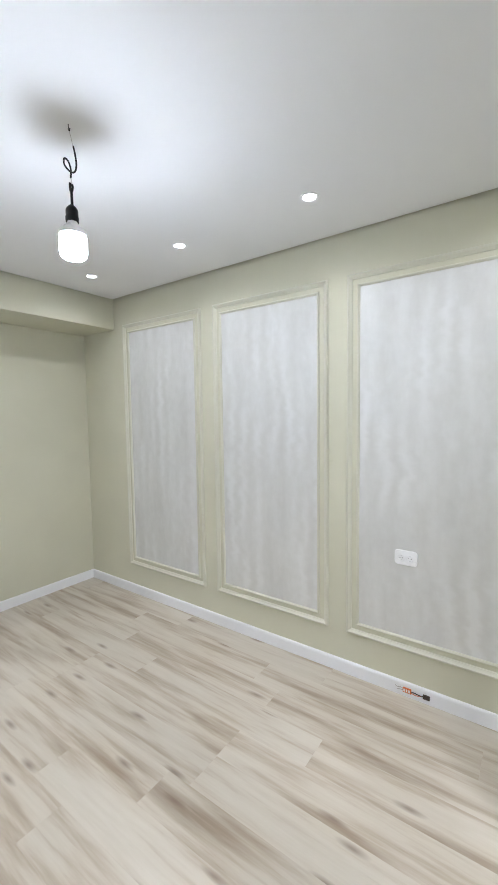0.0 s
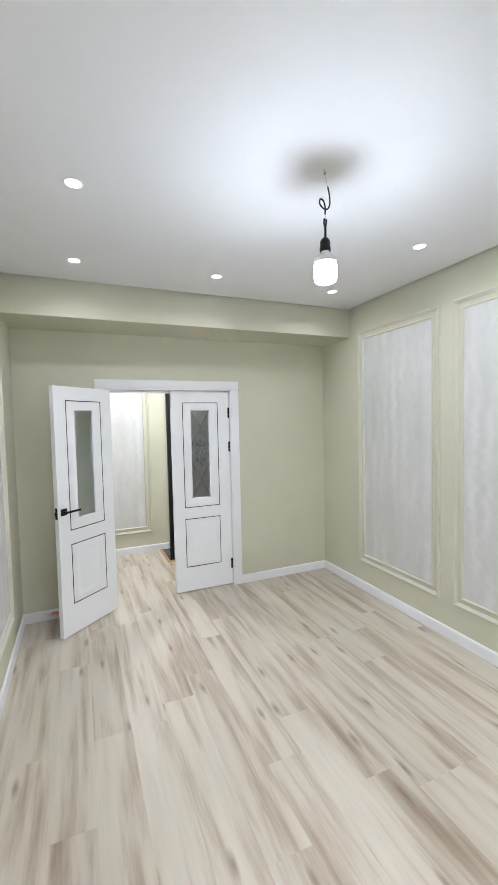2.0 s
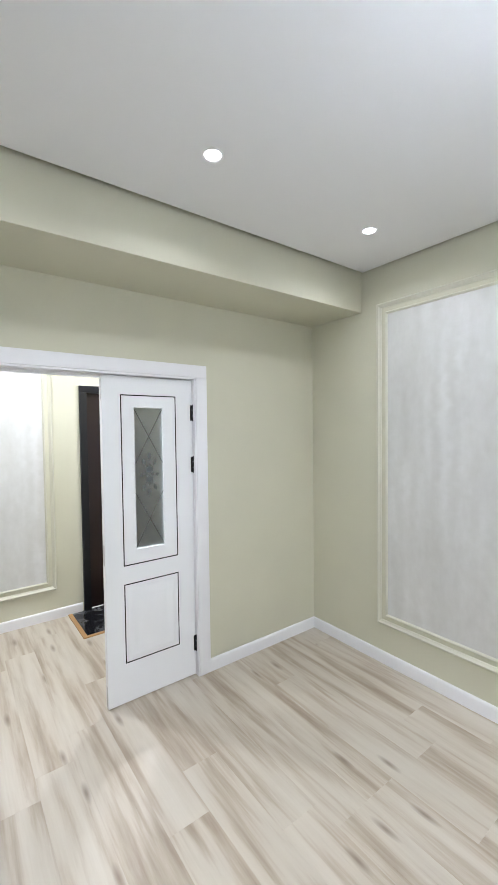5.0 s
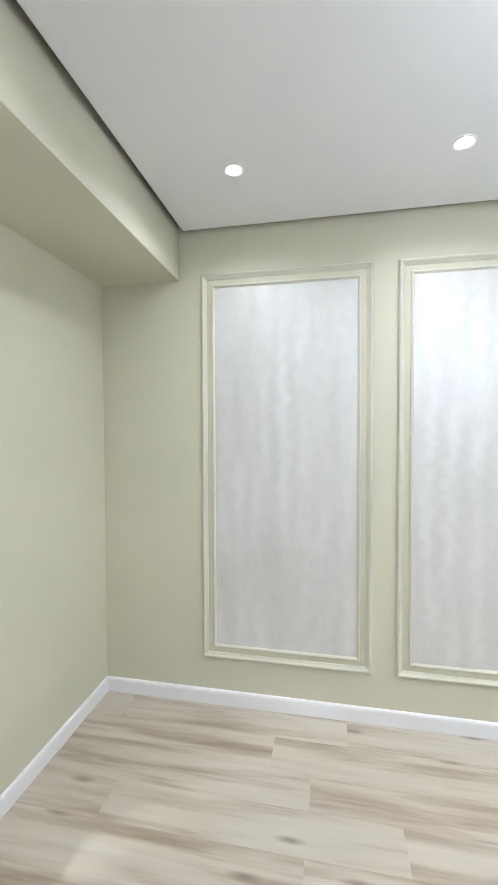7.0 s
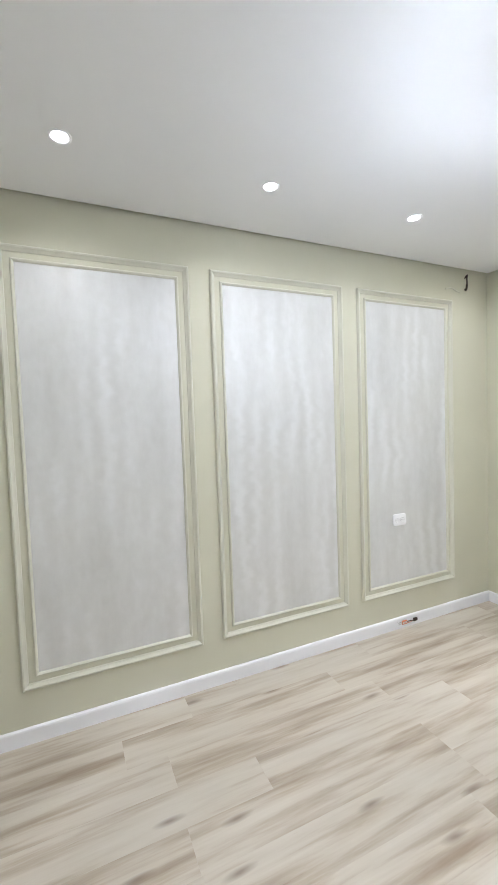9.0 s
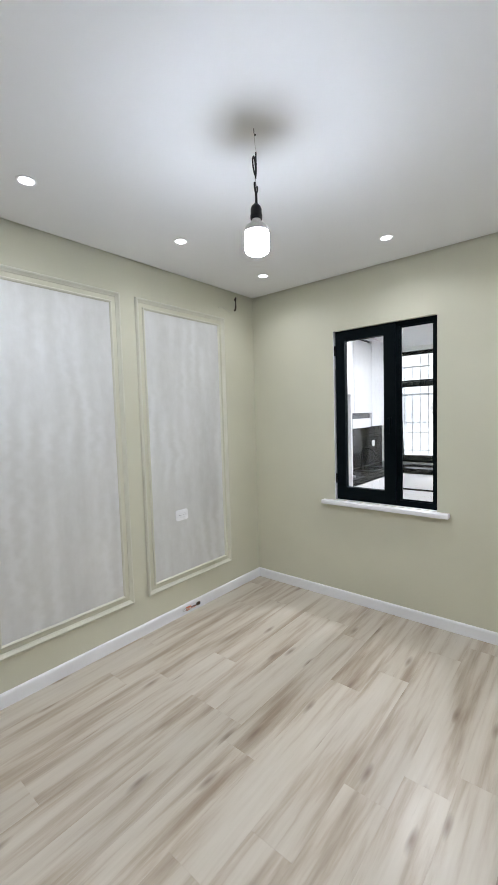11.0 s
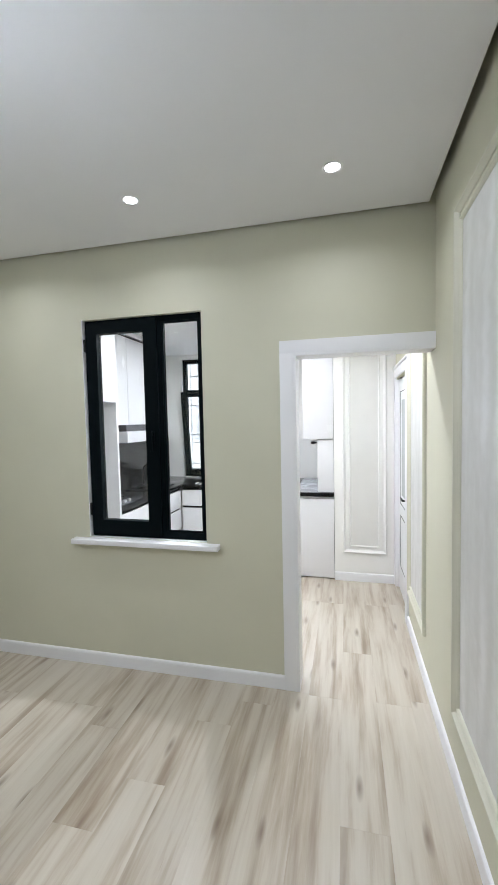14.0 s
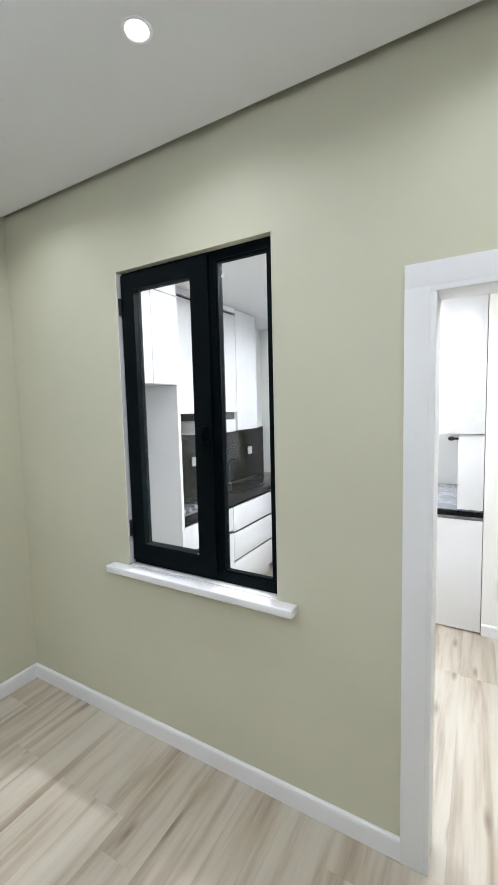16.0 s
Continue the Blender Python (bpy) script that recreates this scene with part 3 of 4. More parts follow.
        part("flush_bolt", boxes((-0.028, -0.012, w - 0.0005, w + 0.0012, 1.83, 1.95), bevel=0.0004), STEEL, t)
    for z in (1.76, 1.42, 0.22):
        bm = rod(bmesh.new(), (0.007, -0.004, z - 0.055), (0.007, -0.004, z + 0.055), 0.007, seg=12)
        cube(bm, 0.0, 0.003, -0.002, 0.014, z - 0.05, z + 0.05)
        hg = part("hinge", bm, BLACKMET, t, "black butt hinge")
        part("hinge_ring", rod(bmesh.new(), (0.007, -0.004, z + 0.017), (0.007, -0.004, z + 0.021), 0.0076, seg=12), STEEL, hg)
        part("hinge_ring", rod(bmesh.new(), (0.007, -0.004, z - 0.021), (0.007, -0.004, z - 0.017), 0.0076, seg=12), STEEL, hg)
    return t


LEAF_W = 0.585
# closed leaf: mirrored so that its hinges stand at the northern jamb
closed = door_leaf("door_1", Matrix.Translation((WEST - 0.022, DY1 - 0.014, 0)) @ Matrix.Diagonal((1, -1, 1, 1)), LEAF_W, "white closed door leaf with etched frosted glass and black lines", False)
opened = door_leaf("door_2", pose(WEST + 0.018, DY0 + 0.016, 0, 0, 0, -138), LEAF_W, "white door leaf standing open with frosted glass and black lever", True)

# ---- entrance door in the hall ----
t = thing("entrance_door", pose(0, 0, 0), "dark brown entrance door in a black steel frame", "door", kind="structure")
part("frame", boxes((HALL_W - 0.08, HALL_W + 0.03, ENY0, ENY0 + 0.06, 0, ENTOP - 0.06), (HALL_W - 0.08, HALL_W + 0.03, ENY1 - 0.06, ENY1, 0, ENTOP - 0.06), (HALL_W - 0.08, HALL_W + 0.03, ENY0, ENY1, ENTOP - 0.06, ENTOP), bevel=0.002), BLACKMET, t, "black steel frame")
leaf = part("leaf", boxes((HALL_W - 0.06, HALL_W - 0.01, ENY0 + 0.062, ENY1 - 0.062, 0.01, ENTOP - 0.062), bevel=0.003), ENTRY, t, "dark brown leaf with pressed fields")
for z0, z1 in ((0.15, 0.85), (1.0, 1.85)):
    bm = loop_moulding(0.58, z1 - z0, ((0, 0), (0.01, 0.008), (0.03, 0.008), (0.05, 0.002), (0.08, 0.006)))
    bm.transform(pose(HALL_W - 0.01, ENY0 + 0.18, z0, 0, 0, 90))
    part("pressed_field", bm, ENTRY, leaf)
setting("entry_tiles", boxes((HALL_W + 0.001, HALL_W + 0.50, 0.85, 2.1, -0.002, 0.006), bevel=0.001), MARBLE, "black marble entry tiles inside the door", "floor")
setting("threshold_strip", boxes((HALL_W + 0.001, HALL_W + 0.53, 0.815, 0.849, -0.002, 0.009), (HALL_W + 0.501, HALL_W + 0.53, 0.8495, 2.1, -0.002, 0.009), bevel=0.002), BRONZE, "bronze edging strip round the entry tiles", "trim")

# ---- white door beyond the passage ----
t = thing("door_3", pose(0, 0, 0), "white door with glass strip, nearly closed", "door", kind="structure")
part("body", boxes((SDX0 + 0.02, SDX1 - 0.02, SOUTH - 0.06, SOUTH - 0.02, 0.008, SDTOP - 0.02), bevel=0.002), DOORW, t)
bm = boxes((SDX0 + 0.13, SDX1 - 0.13, SOUTH - 0.0205, SOUTH - 0.0185, 0.836, 0.841), (SDX0 + 0.13, SDX1 - 0.13, SOUTH - 0.0205, SOUTH - 0.0185, 1.86, 1.865), (SDX0 + 0.13, SDX0 + 0.135, SOUTH - 0.0205, SOUTH - 0.0185, 0.841, 1.86), (SDX1 - 0.135, SDX1 - 0.13, SOUTH - 0.0205, SOUTH - 0.0185, 0.841, 1.86),
           (SDX0 + 0.13, SDX1 - 0.13, SOUTH - 0.0205, SOUTH - 0.0185, 0.246, 0.251), (SDX0 + 0.13, SDX1 - 0.13, SOUTH - 0.0205, SOUTH - 0.0185, 0.722, 0.727), (SDX0 + 0.13, SDX0 + 0.135, SOUTH - 0.0205, SOUTH - 0.0185, 0.251, 0.722), (SDX1 - 0.135, SDX1 - 0.13, SOUTH - 0.0205, SOUTH - 0.0185, 0.251, 0.722))
part("inlay_line", bm, INLAY, t, "thin black inlay lines")
part("pane", boxes((SDX0 + 0.23, SDX1 - 0.23, SOUTH - 0.0206, SOUTH - 0.0180, 0.93, 1.785)), GREYPANE, t, "frosted grey glass strip")
part("lever_handle", boxes((SDX0 + 0.05, SDX0 + 0.10, SOUTH - 0.02, SOUTH - 0.012, 0.93, 0.98), (SDX0 + 0.068, SDX0 + 0.082, SOUTH - 0.012, SOUTH + 0.03, 0.948, 0.962), (SDX0 + 0.068, SDX0 + 0.20, SOUTH + 0.022, SOUTH + 0.032, 0.947, 0.963), bevel=0.0015), BLACKMET, t, "square black lever handle")
for x0 in (SDX0, SDX1 - 0.0185):
    part("side_lining", boxes((x0 + 0.0003, x0 + 0.0183, SOUTH - 0.11, SOUTH - 0.0005, 0, SDTOP - 0.019)), TRIM, t)
t = thing("door_casing", pose(0, 0, 0), "white casing round the bathroom door", "door frame", kind="structure")
part("side_casing", boxes((SDX0 - 0.08, SDX0 + 0.018, SOUTH, SOUTH + 0.016, 0, SDTOP), bevel=0.002), TRIM, t)
part("side_casing", boxes((SDX1 - 0.018, SDX1 + 0.06, SOUTH, SOUTH + 0.016, 0, SDTOP), bevel=0.002), TRIM, t)
part("head_casing", boxes((SDX0 - 0.08, SDX1 + 0.06, SOUTH, SOUTH + 0.016, SDTOP + 0.0005, SDTOP + 0.08), bevel=0.002), TRIM, t)
part("cornice", boxes((SDX0 - 0.10, SDX1 + 0.068, SOUTH, SOUTH + 0.028, SDTOP + 0.081, SDTOP + 0.10), bevel=0.003), TRIM, t)

# ---- inner window ----
FX0, FX1 = EAST + 0.036, EAST + 0.093
t = thing("window_1", pose(0, 0, 0), "anthracite two-part inner window overlooking the kitchen", "window", kind="structure")
MY = 1.035
part("frame", boxes((FX0, FX1, WY1 - 0.042, WY1 - 0.001, WZ0 + 0.001, WZ1 - 0.001), (FX0, FX1, WY0 + 0.001, WY0 + 0.036, WZ0 + 0.001, WZ1 - 0.001), (FX0, FX1, WY0 + 0.036, WY1 - 0.042, WZ1 - 0.042, WZ1 - 0.001), (FX0, FX1, WY0 + 0.036, WY1 - 0.042, WZ0 + 0.001, WZ0 + 0.045),
                    (FX0, FX1, MY - 0.046, MY - 0.006, WZ0 + 0.045, WZ1 - 0.042)), BLACKFR, t, "anthracite profile frame", smooth=False)
sash = part("sash", boxes((FX0 - 0.018, FX1 - 0.022, WY1 - 0.094, WY1 - 0.014, WZ0 + 0.022, WZ1 - 0.02), (FX0 - 0.018, FX1 - 0.022, MY - 0.018, MY + 0.074, WZ0 + 0.022, WZ1 - 0.02), (FX0 - 0.018, FX1 - 0.022, MY + 0.0741, WY1 - 0.0941, WZ1 - 0.092, WZ1 - 0.02), (FX0 - 0.018, FX1 - 0.022, MY + 0.0741, WY1 - 0.0941, WZ0 + 0.022, WZ0 + 0.112)), BLACKFR, t, "anthracite hinged sash", smooth=False)
p = part("pane", boxes((FX0 - 0.003, FX0 + 0.003, MY + 0.070, WY1 - 0.090, WZ0 + 0.108, WZ1 - 0.088)), CLEAR, sash, "clear glass", smooth=False)
p.visible_shadow = False
p = part("pane", boxes((FX0 + 0.016, FX0 + 0.022, WY0 + 0.034, MY - 0.044, WZ0 + 0.042, WZ1 - 0.040)), CLEAR, t, "clear glass", smooth=False)
p.visible_shadow = False
part("glazing_bead", boxes((FX0 + 0.006, FX0 + 0.015, WY0 + 0.036, WY0 + 0.045, WZ0 + 0.045, WZ1 - 0.042), (FX0 + 0.006, FX0 + 0.015, MY - 0.056, MY - 0.046, WZ0 + 0.045, WZ1 - 0.042), (FX0 + 0.006, FX0 + 0.015, WY0 + 0.045, MY - 0.056, WZ1 - 0.054, WZ1 - 0.042), (FX0 + 0.006, FX0 + 0.015, WY0 + 0.045, MY - 0.056, WZ0 + 0.045, WZ0 + 0.057)), BLACKFR, t, smooth=False)
part("handle", boxes((FX0 - 0.030, FX0 - 0.018, MY + 0.012, MY + 0.036, 1.50, 1.57), (FX0 - 0.055, FX0 - 0.030, MY + 0.018, MY + 0.032, 1.545, 1.56), (FX0 - 0.058, FX0 - 0.046, MY + 0.016, MY + 0.034, 1.45, 1.565), bevel=0.003), BLACKFR, sash, "black turn handle")
for z in (WZ0 + 0.15, WZ1 - 0.20):
    part("hinge", rod(boxes((FX0 - 0.020, FX0, WY1 - 0.014, WY1 - 0.002, z, z + 0.07)), (FX0 - 0.022, WY1 - 0.010, z - 0.005), (FX0 - 0.022, WY1 - 0.010, z + 0.075), 0.009, seg=14), BLACKMET, t)
t = thing("window_reveal", pose(0, 0, 0), "sage and white plastered reveal round the inner window", "window reveal", kind="structure")
part("side", boxes((EAST - 0.0005, FX0 - 0.0005, WY1 - 0.0045, WY1 - 0.0005, WZ0 + 0.002, WZ1 - 0.0005)), TRIM, t)
part("side", boxes((EAST - 0.0005, FX0 - 0.0005, WY0 + 0.0005, WY0 + 0.0045, WZ0 + 0.002, WZ1 - 0.0005)), WALL, t)
part("head", boxes((EAST - 0.0005, FX0 - 0.0005, WY0 + 0.005, WY1 - 0.005, WZ1 - 0.0045, WZ1 - 0.0005)), WALL, t)
t = thing("window_sill", pose(0, 0, 0), "white window sill board under the inner window", "window sill", kind="structure")
part("board", boxes((EAST - 0.062, EAST - 0.001, WY0 - 0.085, WY1 + 0.105, 0.838, 0.872), (EAST - 0.001, FX0 + 0.004, WY0 + 0.002, WY1 - 0.002, 0.850, 0.8755), bevel=0.006, segs=3), TRIM, t)


# ---- small things in the room ----
def rounded_plate(w, h, r, y0, y1, rim):
    """A plate in the xz plane with round corners and a softened front rim."""
    bm = bmesh.new()
    rings = []
    for inset, y in ((0, y1), (0, y0 + rim), (rim * 0.4, y0 + rim * 0.3), (rim * 1.2, y0)):
        ring = []
        for cx, cz, a in ((w - r, h - r, 0), (r, h - r, 90), (r, r, 180), (w - r, r, 270)):
            for k in range(7):
                an = radians(a + 15 * k)
                ring.append(bm.verts.new((cx + (r - inset) * math.cos(an), y, cz + (r - inset) * math.sin(an))))
        rings.append(ring)
    for p, q in zip(rings, rings[1:]):
        for i in range(len(p)):
            bm.faces.new((p[i], p[(i + 1) % len(p)], q[(i + 1) % len(p)], q[i]))
    bm.faces.new(rings[-1])
    return bm


def wall_socket(m):
    t = thing("wall_socket", m, "white double wall socket on the panel paper", "socket")
    part("plate", rounded_plate(0.128, 0.088, 0.020, -0.010, -0.002, 0.004), SOCKETP, t)
    for cx in (0.040, 0.088):
        well = lathe(((0.021, 0.0), (0.020, -0.002), (0.0175, -0.002), (0.0165, 0.004), (0.0, 0.004)), (0, 0, 0), 28)
        well.transform(pose(cx, -0.010, 0.044, -90))
        part("well", well, SOCKETP, t)
        # pin holes are proud discs, coloured dark for the shade inside a hole
        for dx in (-0.006, 0.006):
            part("pin_hole", rod(bmesh.new(), (cx + dx * 1.2, -0.0108, 0.044), (cx + dx * 1.2, -0.009, 0.044), 0.0026, seg=10), HOLE_SHADE, t)
        for dz in (-0.0135, 0.0135):
            part("earth_clip", boxes((cx - 0.003, cx + 0.003, -0.0115, -0.0085, 0.044 + dz - 0.0015, 0.044 + dz + 0.0015)), STEEL, t)


wall_socket(pose(-0.405, NORTH, 0.785))


def loose_wires(m, flip, label):
    """Wire ends with an orange terminal and a dark stub, pressed on the skirting."""
    t = thing("loose_cable_end", m, label, "cable")
    s = -1 if flip else 1
    part("terminal", boxes((s * 0.0, s * 0.048, -0.010, 0.0, -0.014, 0.014) if s > 0 else (-0.048, 0, -0.010, 0.0, -0.014, 0.014), bevel=0.003), ORANGE, t, "orange terminal block")
    for k in range(3):
        x = s * (0.009 + 0.014 * k)
        part("slot", boxes((x - 0.004, x + 0.004, -0.0112, -0.0095, -0.008, 0.008), bevel=0.0004), SOCKETP, t)
    part("wire", tube([(s * 0.046, -0.006, 0.0), (s * 0.07, -0.012, 0.004), (s * 0.10, -0.008, -0.002), (s * 0.118, -0.006, 0.0)], 0.0032), PLUG, t, "dark twisted wire")
    part("wire", tube([(s * 0.046, -0.005, -0.006), (s * 0.075, -0.010, -0.008), (s * 0.118, -0.006, 0.001)], 0.0022), ORANGE, t)
    part("stub", boxes((min(s * 0.112, s * 0.150), max(s * 0.112, s * 0.150), -0.013, 0.0, -0.012, 0.013), bevel=0.005), PLUG, t, "dark rubber stub")
    part("bare_ends", tube([(s * 0.002, -0.005, 0.004), (s * -0.016, -0.010, 0.012), (s * -0.030, -0.006, 0.006), (s * -0.044, -0.004, 0.010)], 0.0020), CABLE, t)
    part("bare_ends", tube([(s * 0.002, -0.005, -0.004), (s * -0.018, -0.010, -0.003), (s * -0.034, -0.006, -0.008)], 0.0018), CABLE, t)


loose_wires(pose(-0.345, NORTH - 0.0145, 0.043), False, "orange terminal and dark wire stub on the skirting")
loose_wires(pose(WEST + 0.0145, -0.385, 0.050, 0, 0, 90), False, "orange terminal and wires on the skirting behind the door")
t = thing("wire_stub", pose(0.374, NORTH, 2.622) @ Matrix.Diagonal((1.35, 1.2, 1.35, 1)), "dark bent wire stub sticking out of the wall", "cable")
part("wire", tube([(0.012, 0.002, 0.045), (0.010, -0.020, 0.060), (-0.004, -0.030, 0.035), (-0.006, -0.032, 0.0), (-0.012, -0.028, -0.028), (-0.022, -0.030, -0.030)], 0.0042), PLUG, t)
part("sheath", tube([(-0.006, -0.031, 0.002), (-0.010, -0.032, -0.022), (-0.018, -0.030, -0.034)], 0.0065), PLUG, t)
part("plaster_smear", tube([(-0.150, -0.0005, -0.030), (-0.10, -0.001, -0.022), (-0.06, -0.001, -0.035), (-0.03, -0.001, -0.040)], 0.004), MOULD, t, "rough plaster patch")

# ---- kitchen ----
CY = 1.795           # fronts of the run with the hob
TALL_Y = 1.645        # front of the tall unit
RUN_X = 2.80          # fronts of the run under the outside window
CT0, CT1 = 0.848, 0.885


def drawer_fronts(t, axis, a0, a1, face, rows, names="drawer_front"):
    """Slab fronts with dark finger grooves between. axis 'x': fronts look to -y; axis 'y': fronts look to -x."""
    for z0, z1 in rows:
        if axis == "x":
            bm = boxes((a0 + 0.002, a1 - 0.002, face, face + 0.018, z0, z1), bevel=0.0012)
        else:
            bm = boxes((face, face + 0.018, a0 + 0.002, a1 - 0.002, z0, z1), bevel=0.0012)
        part(names, bm, CABW, t)


ROWS3 = ((0.10, 0.335), (0.355, 0.585), (0.605, 0.815))
ROWS2 = ((0.10, 0.600), (0.625, 0.815))
for x0, x1, rows in ((1.235, 2.05, ROWS2), (2.055, 2.788, ROWS3)):
    t = thing("base_cabinet", pose(0, 0, 0), "white glossy base cabinet with handleless drawers", "cabinet", "kitchen base cabinets")
    part("body", boxes((x0 + 0.001, x1 - 0.001, CY + 0.021, KIT_N - 0.001, 0.09, CT0 - 0.001)), INLAY, t, "dark carcass behind the grooves", smooth=False)
    part("plinth", boxes((x0, x1, CY + 0.05, CY + 0.07, 0.0, 0.09)), CABW, t)
    drawer_fronts(t, "x", x0, x1, CY, rows)
for y0, y1, rows in ((0.385, 1.06, ROWS2), (1.065, 1.79, ROWS2)):
    t = thing("base_cabinet", pose(0, 0, 0), "white glossy base cabinet under the kitchen window", "cabinet", "kitchen base cabinets")
    part("body", boxes((RUN_X + 0.021, KIT_E - 0.001, y0 + 0.001, y1 - 0.001, 0.09, CT0 - 0.001)), INLAY, t, "dark carcass behind the grooves", smooth=False)
    part("plinth", boxes((RUN_X + 0.05, RUN_X + 0.07, y0, y1, 0.0, 0.09)), CABW, t)
    drawer_fronts(t, "y", y0, y1, RUN_X, rows)
t = thing("base_cabinet", pose(0, 0, 0), "white base cabinet with one plain door beside the wall", "cabinet", "kitchen base cabinets")
part("body", boxes((CAB_X + 0.021, KIT_E - 0.001, -0.016, 0.381, 0.012, CT0 - 0.001)), CABW, t, smooth=False)
part("door", boxes((CAB_X, CAB_X + 0.018, -0.016, 0.381, 0.014, 0.822), bevel=0.0012), CABW, t)

t = thing("worktop", pose(0, 0, 0), "black marble kitchen worktop in an L shape", "worktop")
part("slab", boxes((CAB_X - 0.02, KIT_E - 0.001, -0.018, 0.384, CT0, CT1), (RUN_X - 0.02, KIT_E - 0.001, 0.3845, CY - 0.0205, CT0, CT1), (1.235, KIT_E - 0.001, CY - 0.02, KIT_N - 0.001, CT0, CT1), bevel=0.002), STONE, t)
part("top_sheet", boxes((CAB_X + 0.0, KIT_E - 0.02, -0.017, 0.38, CT1 + 0.0003, CT1 + 0.004)), GREYMARBLE, t, "grey veined marble top")
setting("backsplash", boxes((1.236, 2.362, KIT_N - 0.012, KIT_N - 0.001, CT1 + 0.001, 1.61), (2.3622, KIT_E - 0.001, KIT_N - 0.012, KIT_N - 0.001, CT1 + 0.001, 1.425)), STONE, "black stone backsplash behind the hob", "backsplash")

# fridge niche and its cabinet
t = thing("tall_cabinet", pose(0, 0, 0), "white tall surround of an empty fridge niche", "cabinet")
part("side_panel", boxes((1.205, 1.230, TALL_Y, KIT_N - 0.001, 0.0, 1.795), bevel=0.001), CABW, t)
part("side_panel", boxes((0.775, 0.795, TALL_Y, KIT_N - 0.001, 0.0, 1.795), bevel=0.001), CABW, t)
part("back_panel", boxes((0.796, 1.204, KIT_N - 0.012, KIT_N - 0.001, 0.0, 1.81)), CABW, t)
part("top_box", boxes((0.775, 1.230, TALL_Y + 0.022, KIT_N - 0.001, 1.796, 2.518)), CABW, t, smooth=False)
for x0, x1 in ((0.776, 1.001), (1.004, 1.230)):
    part("door", boxes((x0, x1, TALL_Y, TALL_Y + 0.020, 1.798, 2.33), bevel=0.0012), CABW, t)
    part("door", boxes((x0, x1, TALL_Y, TALL_Y + 0.020, 2.335, 2.518), bevel=0.0012), CABW, t)

UY = 1.92
for x0, x1, z0, z1 in ((1.235, 1.866, 1.612, 2.455), (1.87, 2.36, 1.612, 2.455), (2.364, 2.74, 1.445, 2.512)):
    t = thing("wall_cabinet", pose(0, 0, 0), "white glossy wall cabinet over the worktop", "cabinet", "kitchen wall cabinets")
    part("body", boxes((x0, x1, UY + 0.019, KIT_N - 0.013, z0, z1)), CABW, t, smooth=False)
    part("door", boxes((x0 + 0.0005, x1 - 0.0005, UY, UY + 0.018, z0, z1), bevel=0.001), CABW, t)
    if z1 < 2.5:
        # black fill puts the shade of the gap over the doors into colour
        part("top_groove_shade", boxes((x0, x1, UY + 0.03, KIT_N - 0.013, z1 + 0.0005, 2.478)), INLAY, t, "groove blackened to read as shade")
        part("filler", boxes((x0, x1, UY, UY + 0.018, 2.478, 2.518)), CABW, t)
t = thing("cooker_hood", pose(0, 0, 0), "white cooker hood box with a dark glass strip", "cooker hood")
part("body", boxes((1.87, 2.36, UY + 0.02, KIT_N - 0.014, 1.435, 1.545), bevel=0.002), CABW, t, "white hood box")
part("glass_strip", boxes((1.872, 2.358, UY + 0.03, KIT_N - 0.014, 1.546, 1.611)), HOODGLASS, t, "smoked glass strip")
part("filter", boxes((1.91, 2.32, UY + 0.05, KIT_N - 0.06, 1.431, 1.4345)), STEEL, t, "steel grease filter")
t = thing("gas_hob", pose(1.60, CY + 0.27, CT1), "black glass gas hob with four steel knobs", "hob")
part("plate", boxes((-0.28, 0.28, -0.255, 0.235, 0.0005, 0.012), bevel=0.004), HOODGLASS, t)
for k in range(4):
    kx = -0.12 + 0.08 * k
    part("knob", lathe(((0.0, 0.036), (0.015, 0.036), (0.017, 0.033), (0.018, 0.012)), (kx, -0.205, 0), 20), STEEL, t, "steel control knob")
for bx, by in ((-0.15, 0.12), (0.15, 0.12), (-0.15, -0.06), (0.15, -0.06)):
    part("burner", lathe(((0.0, 0.026), (0.030, 0.026), (0.034, 0.022), (0.042, 0.018), (0.045, 0.0125)), (bx, by, 0), 24), BLACKMET, t)
    part("pan_support", boxes((bx - 0.11, bx + 0.11, by - 0.004, by + 0.004, 0.036, 0.046), (bx - 0.004, bx + 0.004, by - 0.085, by - 0.0045, 0.036, 0.046), (bx - 0.004, bx + 0.004, by + 0.0045, by + 0.085, 0.036, 0.046),
                              (bx - 0.11, bx - 0.102, by - 0.004, by + 0.004, 0.0125, 0.0355), (bx + 0.102, bx + 0.11, by - 0.004, by + 0.004, 0.0125, 0.0355)), BLACKMET, t, smooth=False)
t = thing("kitchen_sink", pose(2.52, CY + 0.29, CT1), "black sink set into the worktop", "sink")
part("rim", boxes((-0.24, 0.24, -0.22, -0.19, 0.0005, 0.008), (-0.24, 0.24, 0.17, 0.20, 0.0005, 0.008), (-0.24, -0.21, -0.1895, 0.1695, 0.0005, 0.008), (0.21, 0.24, -0.1895, 0.1695, 0.0005, 0.008), bevel=0.002), BLACKMET, t)
t = thing("kitchen_tap", pose(2.52, KIT_N - 0.10, CT1), "black curved kitchen tap", "tap")
part("base", lathe(((0.026, 0.0), (0.026, 0.03), (0.014, 0.04), (0.012, 0.06)), (0, 0, 0), 20), BLACKMET, t)
part("spout", tube([(0, 0, 0.05), (0, 0, 0.20), (0, -0.03, 0.26), (0, -0.10, 0.27), (0, -0.17, 0.22), (0, -0.185, 0.17)], 0.011, 10), BLACKMET, t)
